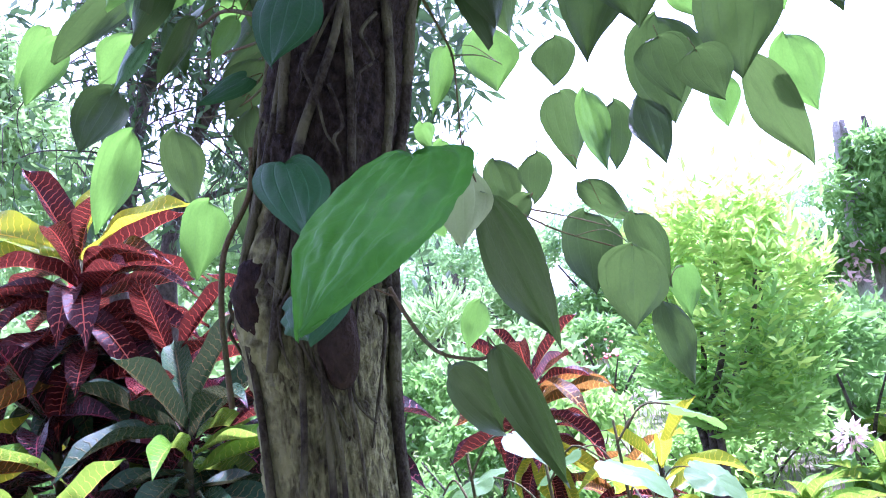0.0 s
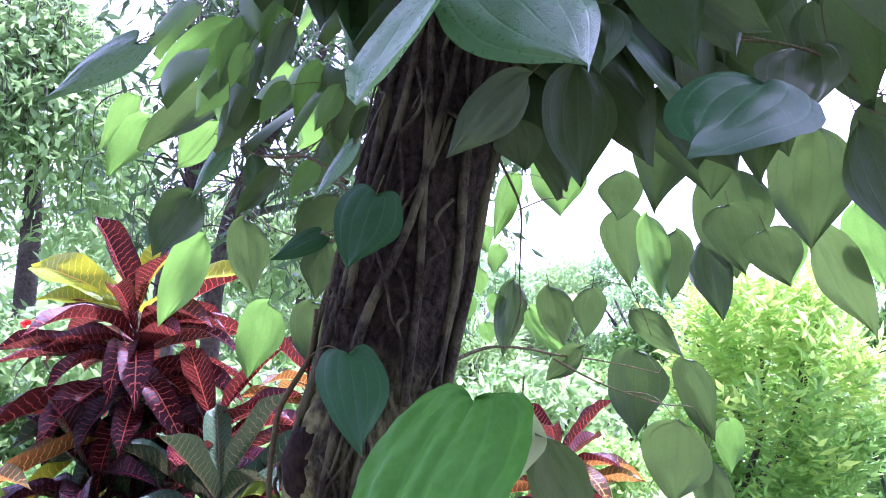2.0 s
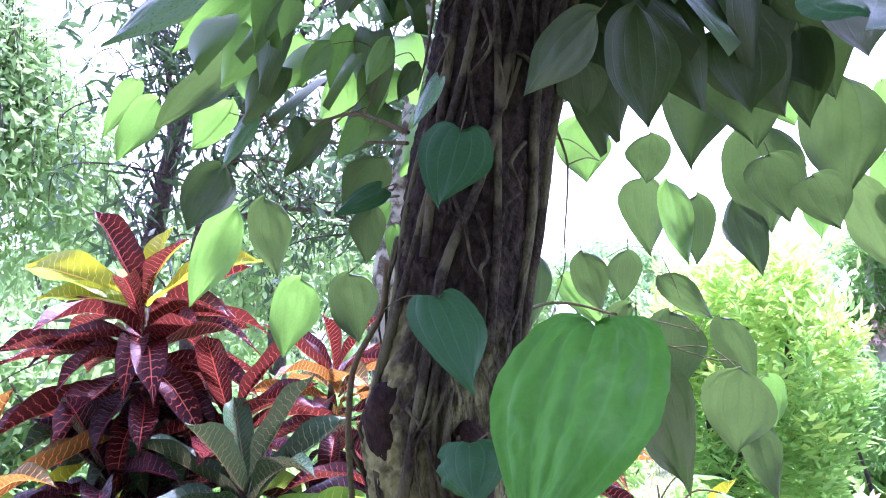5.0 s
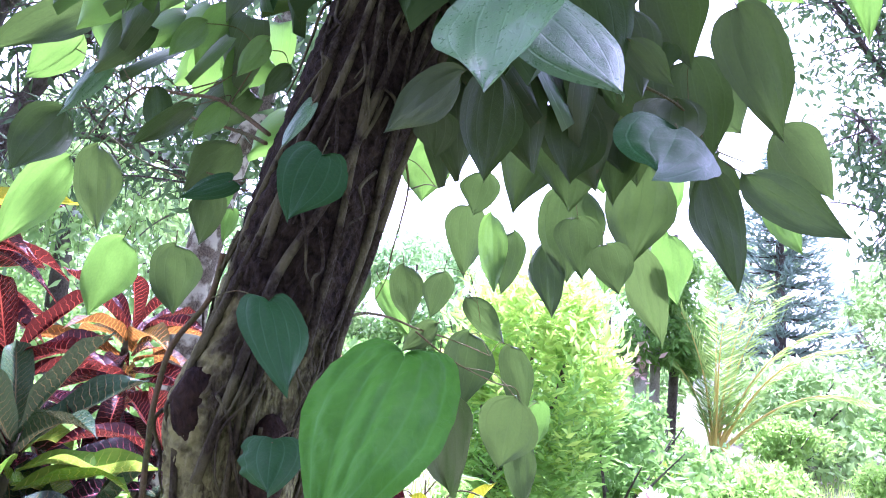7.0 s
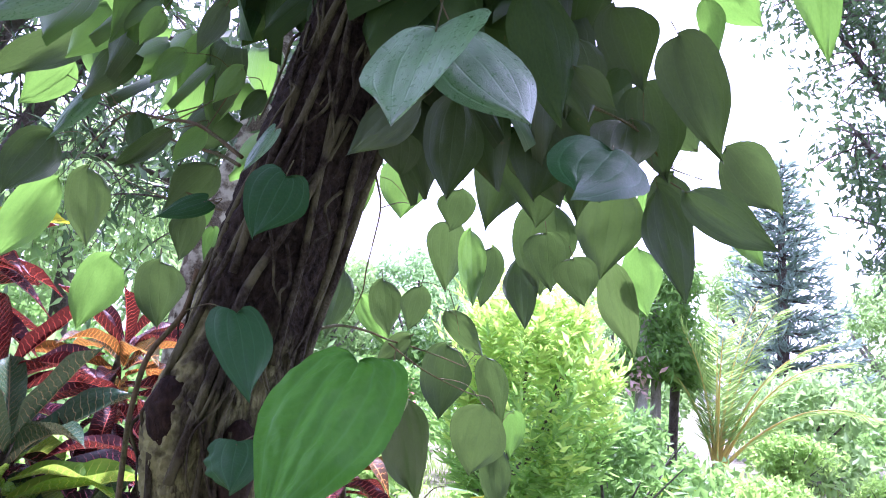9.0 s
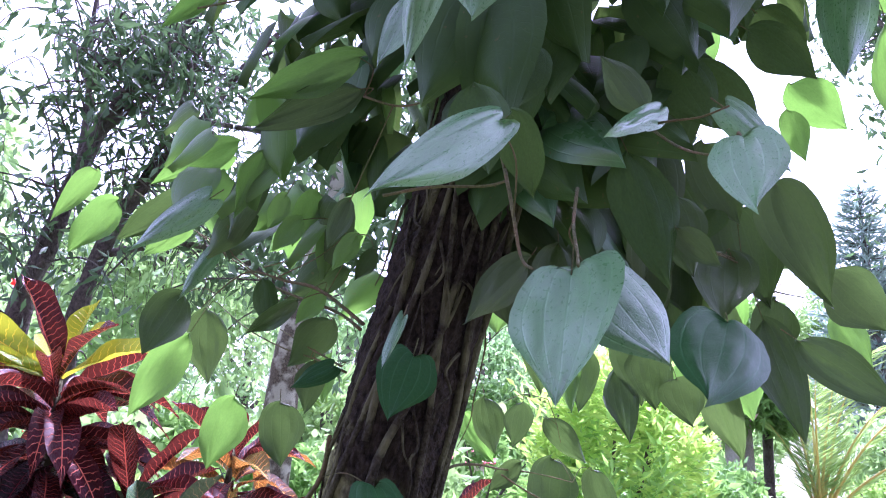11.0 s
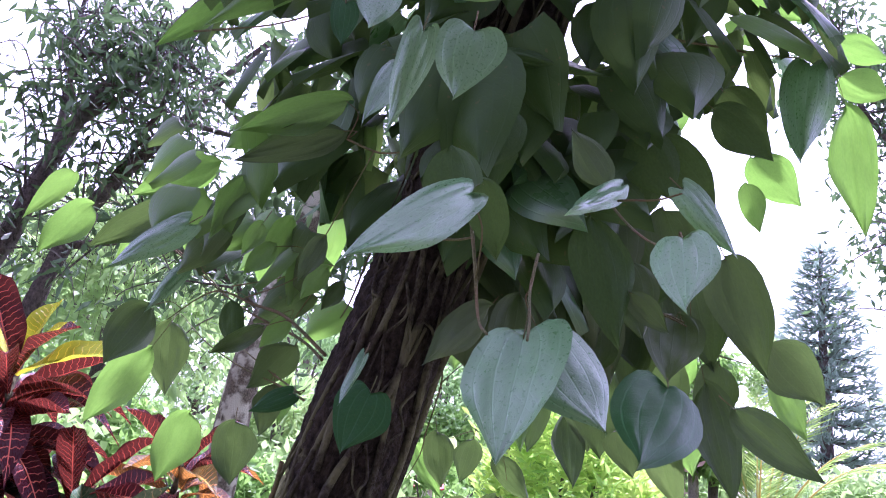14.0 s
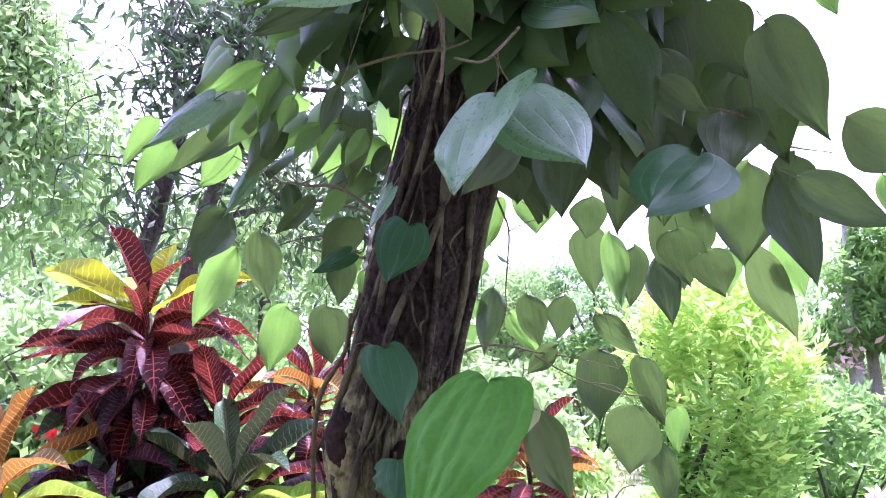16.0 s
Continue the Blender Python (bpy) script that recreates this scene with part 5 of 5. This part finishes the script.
weeping_tree((-4.2, 10.5, 0), 72, 2.0, 5.0, 170, "weeping tree with hanging leaves behind the slender tree", 1.9)


def behind_trunk():
    base = root("pale_tree", (-0.68, 2.7, 0), "pale lichened tree trunk behind the vine", "tree")
    tube("trunk", [(-0.02, 0, -0.1), (0.0, 0, 0.8), (0.02, 0, 1.4), (0.06, 0, 1.9), (0.2, 0.1, 2.6), (0.3, 0.2, 3.4)], [0.085, 0.07, 0.066, 0.06, 0.05, 0.03], BARK_LICHEN, base, 14, 0.2, 4)
    g = np.random.default_rng(81)
    pts = blob_points(1900, 82, [(0.3, 0.1, 2.55, 0.4), (0.05, 0.4, 2.4, 0.32), (0.6, 0.4, 3.0, 0.5), (0.3, 0.2, 3.3, 0.45)], 1.0)
    v, f = blades(pts, 0.11, 0.032, down=0.6, seed=83)
    child("crown", mesh_of("crown", v, f, TREE_DARK), base)


behind_trunk()


def stand_tree():
    base = root("three_stemmed_tree", (4.25, 9.7, 0), "tree with three slim pale stems and a dark bushy crown", "tree")
    for k, (x, lean, r0) in enumerate(((-0.2, 0.1, 0.11), (0.1, 0.0, 0.09), (0.38, 0.1, 0.08))):
        tube("trunk", [(x, 0.1 * k, -0.1), (x + lean * 0.4, 0.1 * k, 1.2), (x + lean, 0.1 * k, 2.4), (x * 0.6 + lean, 0, 3.6)], [r0, r0 * 0.85, r0 * 0.7, r0 * 0.4], (BARK_GREY, BARK_GREY, BARK_DARK)[k], base, 9, 0.2, k)
    lumps = [(0.05, 0, 2.1, 0.55), (-0.42, 0, 1.85, 0.38), (0.4, 0.1, 2.35, 0.55), (0.05, 0, 2.75, 0.5), (0.3, 0, 3.15, 0.4), (0.55, 0, 1.85, 0.36)]
    v, f = blades(blob_points(5600, 91, lumps, 1.0), 0.16, 0.05, down=0.8, seed=92)
    child("crown", mesh_of("crown", v, f, HEDGE), base)
    g = np.random.default_rng(95)
    v, f = blades(g.normal(size=(46, 3)) * np.array([0.13, 0.08, 0.14]) + np.array([-0.36, -0.3, 1.62]), 0.14, 0.06, down=0.6, seed=93)
    child("young_leaves", mesh_of("young_leaves", v, f, PINK_FLOWER), base, "pinkish young leaves")


stand_tree()


def norfolk_pine(place, height):
    base = root("norfolk_pine", place, "tall tiered pine with drooping blue-green branches", "tree")
    tube("trunk", [(0, 0, -0.1), (0, 0, height * 0.5), (0, 0, height)], [0.22, 0.14, 0.02], BARK_DARK, base, 9, 0.1, 2)
    r = random.Random(101)
    lines, pts, head = [], [], []
    z = height * 0.12
    while z < height * 0.985:
        u = z / height
        reach = 2.3 * (1 - u) ** 0.75 + 0.1
        n = 7 if u < 0.8 else 5
        turn = r.uniform(0, 6)
        for k in range(n):
            a = turn + k * 6.283 / n + r.uniform(-0.15, 0.15)
            d = reach * r.uniform(0.8, 1.08)
            e = Vector((math.cos(a) * d, math.sin(a) * d, z + 0.12 * d))
            m = Vector((math.cos(a) * d * 0.5, math.sin(a) * d * 0.5, z - 0.06 * d))
            lines.append(([Vector((0, 0, z)), m, e], [0.035, 0.02, 0.008]))
            for c in range(int(46 * d) + 8):
                s = r.random() ** 0.8
                b = Vector((0, 0, z)).lerp(m, s * 2) if s < 0.5 else m.lerp(e, s * 2 - 1)
                side = Vector((-math.sin(a), math.cos(a), 0)) * r.uniform(-1, 1) * 0.28 * (0.3 + d * 0.2)
                pts.append(np.array(b + side + Vector((0, 0, r.uniform(-0.1, 0.08)))))
                head.append((math.cos(a), math.sin(a), 0.35))
        z += 0.34 + 0.2 * (1 - u)
    tubes("branchwork", lines, BARK_DARK, base, 4, kind="stuff")
    v, f = blades(pts, 0.34, 0.07, down=0.0, spread=0.35, seed=102, heading=np.array(head) * 0.8)
    child("needles", mesh_of("needles", v, f, PINE), base)


norfolk_pine((12.0, 18.6, 0), 8.6)


def coconut_palm():
    base = root("young_coconut_palm", (4.95, 9.2, 0), "young coconut palm with arching yellow-green fronds", "palm")
    tube("trunk", [(0, 0, -0.1), (0, 0, 0.25), (0.02, 0, 0.6)], [0.16, 0.13, 0.07], BARK_DARK, base, 10, 0.25, 1)
    r = random.Random(111)
    for k, (a, rise, ln, bend) in enumerate(((20, 80, 2.6, 0.45), (60, 84, 2.4, 0.35), (175, 84, 2.0, 0.4), (150, 76, 1.5, 0.5), (-10, 62, 2.4, 0.9), (250, 80, 2.0, 0.4), (335, 70, 2.3, 0.8), (100, 80, 2.2, 0.4), (10, 76, 2.5, 0.5), (-25, 48, 2.2, 1.1))):
        a, e = radians(a), radians(rise)
        d = Vector((math.cos(a), math.sin(a), 0))
        line = []
        p, s = Vector((0, 0, 0.5)), e
        for i in range(9):
            line.append(p.copy())
            p = p + (d * math.cos(s) + Vector((0, 0, math.sin(s)))) * ln / 8
            s -= radians(2 + 2.0 * i) * bend
        frond = tube("frond", line, [0.03, 0.026, 0.022, 0.018, 0.014, 0.011, 0.008, 0.005, 0.003], PALM_RIB, base, 6)
        pts, head = [], []
        for i in range(84):
            u = 0.16 + 0.84 * i / 84
            q = u * 8
            b = line[min(7, int(q))].lerp(line[min(8, int(q) + 1)], q - int(q))
            t = (line[min(8, int(q) + 1)] - line[min(7, int(q))]).normalized()
            w = t.cross(Vector((0, 0, 1))).normalized() if abs(t.z) < 0.98 else Vector((-d.y, d.x, 0))
            for sgn in (-1, 1):
                pts.append(np.array(b))
                head.append(np.array(w * sgn + t * 1.0 + Vector((0, 0, -0.15))))
        v, f = blades(pts, 0.38, 0.017, down=0.1, spread=0.07, seed=113 + k, heading=np.array(head))
        child("leaflet_fringe", mesh_of("leaflet_fringe", v, f, PALM), frond, kind="stuff")


coconut_palm()


def dark_tree():
    """Tall tree with small dark leaves on thin limbs, beside the pine."""
    base = root("tall_dark_tree", (9.6, 9.4, 0), "tall tree with small dark leaves on spreading limbs", "tree")
    o = Vector((9.6, 9.4, 0))
    limbs = [([(9.6, 9.4, -0.1), (9.4, 9.3, 2.2), (9.0, 9.2, 4.2), (8.2, 9.0, 6.0), (7.2, 8.8, 8.2)], [0.22, 0.19, 0.15, 0.1, 0.04]),
             ([(9.2, 9.2, 3.2), (8.2, 8.9, 4.0), (7.4, 8.7, 4.6), (6.6, 8.6, 5.4)], [0.1, 0.08, 0.05, 0.015]),
             ([(8.9, 9.1, 4.6), (7.8, 8.9, 5.6), (6.8, 8.7, 6.5), (5.9, 8.6, 7.6)], [0.09, 0.07, 0.04, 0.015]),
             ([(8.2, 9.0, 6.0), (7.0, 8.9, 7.2), (5.9, 8.8, 8.8)], [0.08, 0.05, 0.02]),
             ([(8.6, 9.0, 3.7), (7.8, 8.8, 4.0), (7.2, 8.6, 3.9)], [0.035, 0.025, 0.01])]
    r, g = random.Random(131), np.random.default_rng(131)
    twig_lines, pts = [], []
    for points, radii in limbs:
        tube("limb", [Vector(p) - o for p in points], radii, BARK_DARK, base, 8, 0.15, len(points))
        for i in range(34):
            k = r.randrange(1, len(points) - 1)
            a = Vector(points[k]).lerp(Vector(points[k + 1]), r.random()) - o
            if a.z < 3.4:
                continue
            q = a + Vector((r.uniform(-0.9, 0.9), r.uniform(-0.9, 0.9), r.uniform(-0.7, 0.9)))
            twig_lines.append(([a, a.lerp(q, 0.5) + Vector((0, 0, 0.1)), q], [0.018, 0.012, 0.004]))
            pts += [np.array(a.lerp(q, r.uniform(0.35, 1.1))) + g.normal(size=3) * 0.14 for c in range(34)]
    tubes("twigwork", twig_lines, BARK_DARK, base, 4, kind="stuff")
    v, f = blades(pts, 0.17, 0.06, down=0.7, seed=132)
    child("crown", mesh_of("crown", v, f, TREE_DARK), base)


dark_tree()


# ---- low plants by the trunk ----
def lobed_leaf_mesh(name, material, lobes, seed):
    """A broad, shallowly lobed blade of unit size: stalk end at the origin, towards +y."""
    r = random.Random(seed)
    n, rings = 40, 6
    verts, uvs, faces = [(0, 0.35, 0.02)], [(0.5, 0.35)], []
    for k in range(1, rings + 1):
        for i in range(n):
            a = 2 * math.pi * i / n
            w = 0.40 + 0.12 * abs(math.cos(a * lobes / 2)) ** 0.7 + 0.03 * math.sin(3 * a + seed)
            w *= k / rings
            x, y = w * math.sin(a), 0.42 + w * 1.1 * math.cos(a)
            verts.append((x, y, 0.05 * abs(math.sin(a * lobes / 2)) * k / rings - 0.22 * (w ** 2) * 1.6 + 0.02 * r.uniform(-1, 1) * k / rings))
            uvs.append((x + 0.5, y))
    for i in range(n):
        faces.append((0, 1 + i, 1 + (i + 1) % n))
    for k in range(rings - 1):
        o = 1 + k * n
        for i in range(n):
            faces.append((o + i, o + n + i, o + n + (i + 1) % n, o + (i + 1) % n))
    return mesh_of(name, verts, faces, material, uvs)


BROAD = [lobed_leaf_mesh("broad_leaf", YOUNG_LIT, l, i) for i, l in enumerate((3, 5, 3))]


def broad_plant(place, height, count, size, seed):
    base = root("broad_leaved_seedling", place, "young plant with bright green shallowly lobed leaves", "plant", "seedlings by the trunk")
    r = random.Random(seed)
    tube("stem", [(0, 0, -0.02), (0.01, 0.02, height * 0.5), (0, 0, height)], [0.007, 0.006, 0.003], TWIG, base, 7)
    for i in range(count):
        a = i * 2.4 + r.uniform(-0.4, 0.4)
        z = height * (1 - 0.6 * (i / count))
        reach = size * r.uniform(0.7, 1.3)
        end = Vector((math.cos(a) * reach, math.sin(a) * reach, z + size * r.uniform(-0.1, 0.35)))
        tube("stalk", [(0, 0, z - 0.05), (end.x * 0.5, end.y * 0.5, z + 0.02), end], [0.0028, 0.0024, 0.0018], TWIG, base, 6)
        y = Vector((math.cos(a), math.sin(a), r.uniform(-0.7, 0.0))).normalized()
        up = Vector((r.uniform(-0.4, 0.4), r.uniform(-0.6, 0.1), 1)).normalized()
        up = (up - y * up.dot(y)).normalized()
        s = size * r.uniform(0.8, 1.2)
        m = Matrix((y.cross(up) * s, y * s, up * s)).transposed().to_4x4()
        m.translation = end
        child("leaf", BROAD[i % 3], base, "", m)


for i, (x, y, h, n, s) in enumerate(((-0.16, 1.55, 1.14, 9, 0.13), (-0.01, 1.6, 1.1, 9, 0.14), (0.15, 1.75, 1.14, 9, 0.13), (-0.11, 1.45, 0.98, 8, 0.14), (0.22, 1.9, 0.97, 8, 0.13), (0.1, 1.4, 0.96, 8, 0.12), (0.24, 2.5, 1.07, 8, 0.13))):
    broad_plant((x, y, 0), h, n, s, 200 + i)


def spiky_plant(place, count, length, material, label, seed):
    """A tuft of narrow arching leaves."""
    base = root("strap_leaved_plant", place, label, "plant", "strap-leaved plants")
    r = random.Random(seed)
    for i in range(count):
        a = r.uniform(0, 6.283)
        rise = r.uniform(0.5, 1.35)
        d = Vector((math.cos(a) * math.cos(rise), math.sin(a) * math.cos(rise), math.sin(rise)))
        side = d.cross(Vector((0, 0, 1))).normalized()
        s = length * r.uniform(0.7, 1.1)
        m = Matrix((side * s * 0.13, d * s, side.cross(d) * s)).transposed().to_4x4()
        m.translation = (r.uniform(-0.03, 0.03), r.uniform(-0.03, 0.03), 0)
        child("leaf", CROTON_LEAVES[material][r.choice((1, 2))], base, "", m)


for i, (x, y, n, ln) in enumerate(((1.99, 5.0, 26, 0.7), (1.33, 4.6, 24, 0.6), (2.67, 5.8, 26, 0.8), (0.44, 3.4, 22, 0.55), (1.79, 3.9, 22, 0.5), (3.59, 7.4, 24, 0.9), (-0.53, 3.3, 20, 0.5), (-0.07, 4.4, 22, 0.6), (-1.7, 3.4, 22, 0.7), (-2.12, 2.6, 22, 0.6))):
    spiky_plant((x, y, 0), n, ln, "lime", "tuft of arching light green strap leaves", 300 + i)


def flower_spike(place, height, material, label, seed):
    base = root("flowering_plant", place, label, "plant", "flowering plants")
    tube("stem", [(0, 0, 0), (0.02, 0, height * 0.6), (0, 0, height)], [0.006, 0.005, 0.003], TWIG, base, 6)
    g = np.random.default_rng(seed)
    v, f = blades(g.normal(size=(90, 3)) * 0.035 + np.array([0, 0, height]), 0.06, 0.035, down=-0.2, seed=seed)
    child("petals", mesh_of("petals", v, f, material), base, kind="stuff")
    v, f = blades(g.normal(size=(60, 3)) * np.array([0.06, 0.06, 0.1]) + np.array([0, 0, height * 0.55]), 0.12, 0.04, down=0.2, seed=seed + 1)
    child("foliage", mesh_of("foliage", v, f, HEDGE), base)


for i, (x, y, h) in enumerate(((1.77, 4.9, 0.5), (2.25, 5.1, 0.6))):
    flower_spike((x, y, 0), h, PINK_FLOWER, "plant with a pale pink flower head", 400 + i)


def hibiscus(place, seed):
    base = root("hibiscus_bush", place, "leafy bush dotted with red flowers", "shrub", "hibiscus bushes")
    lumps = lumps_of(seed, 12, 1.3, 0.6, 2.7)
    child("crown", crown_mesh("crown", seed, lumps, 3600, 0.16, 0.07, TREE_FAR, 0.4), base)
    r = random.Random(seed)
    tubes("stemwork", [([(0, 0, -0.05), (l[0] * 0.4, l[1] * 0.4, l[2] * 0.5), l[:3]], [0.04, 0.03, 0.01]) for l in lumps[:7]], BARK_DARK, base, kind="stuff")
    g = np.random.default_rng(seed)
    for k in range(15):
        l = r.choice(lumps)
        c = np.array([l[0] + r.uniform(-0.4, 0.4), l[1] - l[3], l[2] + r.uniform(-0.4, 0.4)])
        v, f = blades(np.repeat(c[None], 9, 0), 0.08, 0.07, down=0.0, seed=seed * 50 + k)
        child("flower", mesh_of("flower", v, f, RED_FLOWER), base)


hibiscus((-5.8, 7.2, 0), 141)
hibiscus((-4.4, 6.6, 0), 142)


def fan_palm():
    base = root("fan_palm", (-1.85, 13.2, 0), "grey-green fan palm in the haze behind the garden", "palm")
    tube("trunk", [(0, 0, -0.1), (0.05, 0, 0.8), (0, 0, 1.8)], [0.16, 0.13, 0.11], BARK_DARK, base, 9, 0.25, 3)
    r = random.Random(151)
    for k in range(15):
        a, e = k * 2.4, r.uniform(-0.3, 1.1)
        d = Vector((math.cos(a) * math.cos(e), math.sin(a) * math.cos(e), math.sin(e)))
        hub = Vector((0, 0, 1.8)) + d * 0.55
        frond = tube("frond", [(0, 0, 1.75), Vector((0, 0, 1.8)) + d * 0.3, hub], [0.02, 0.016, 0.012], PALM, base, 5)
        v, f = blades([np.array(hub)] * 26, 0.62, 0.05, down=0.35, spread=0.5, seed=152 + k, heading=np.array(d) * 0.9)
        child("fan", mesh_of("fan", v, f, TREE_FAR), frond)


fan_palm()


def shed():
    base = root("garden_shed", (-0.2, 14.6, 0), "small pale shed with a red metal roof among shrubs", "building")
    v = [(x, y, z) for z in (0, 1.0) for x, y in ((-1.3, -0.8), (1.3, -0.8), (1.3, 0.8), (-1.3, 0.8))]
    child("wall", mesh_of("wall", v, [(0, 1, 5, 4), (1, 2, 6, 5), (2, 3, 7, 6), (3, 0, 4, 7)], WALL_WHITE, smooth=False), base)
    verts, faces = [], []
    n = 41
    for side in (-1, 1):
        o = len(verts)
        for i in range(n):
            x = -1.5 + 3.0 * i / (n - 1)
            lift = 0.012 * math.cos(i * math.pi)
            verts += [(x, side * 1.0, 0.95 + lift), (x, 0, 1.5 + lift), (x, side * 1.0, 0.92 + lift), (x, 0, 1.46 + lift)]
        for i in range(n - 1):
            a = o + i * 4
            faces += [(a, a + 4, a + 5, a + 1), (a + 2, a + 3, a + 7, a + 6), (a, a + 2, a + 6, a + 4)]
    child("roof", mesh_of("roof", verts, faces, ROOF_RED, smooth=False), base, "red corrugated metal roof")


shed()
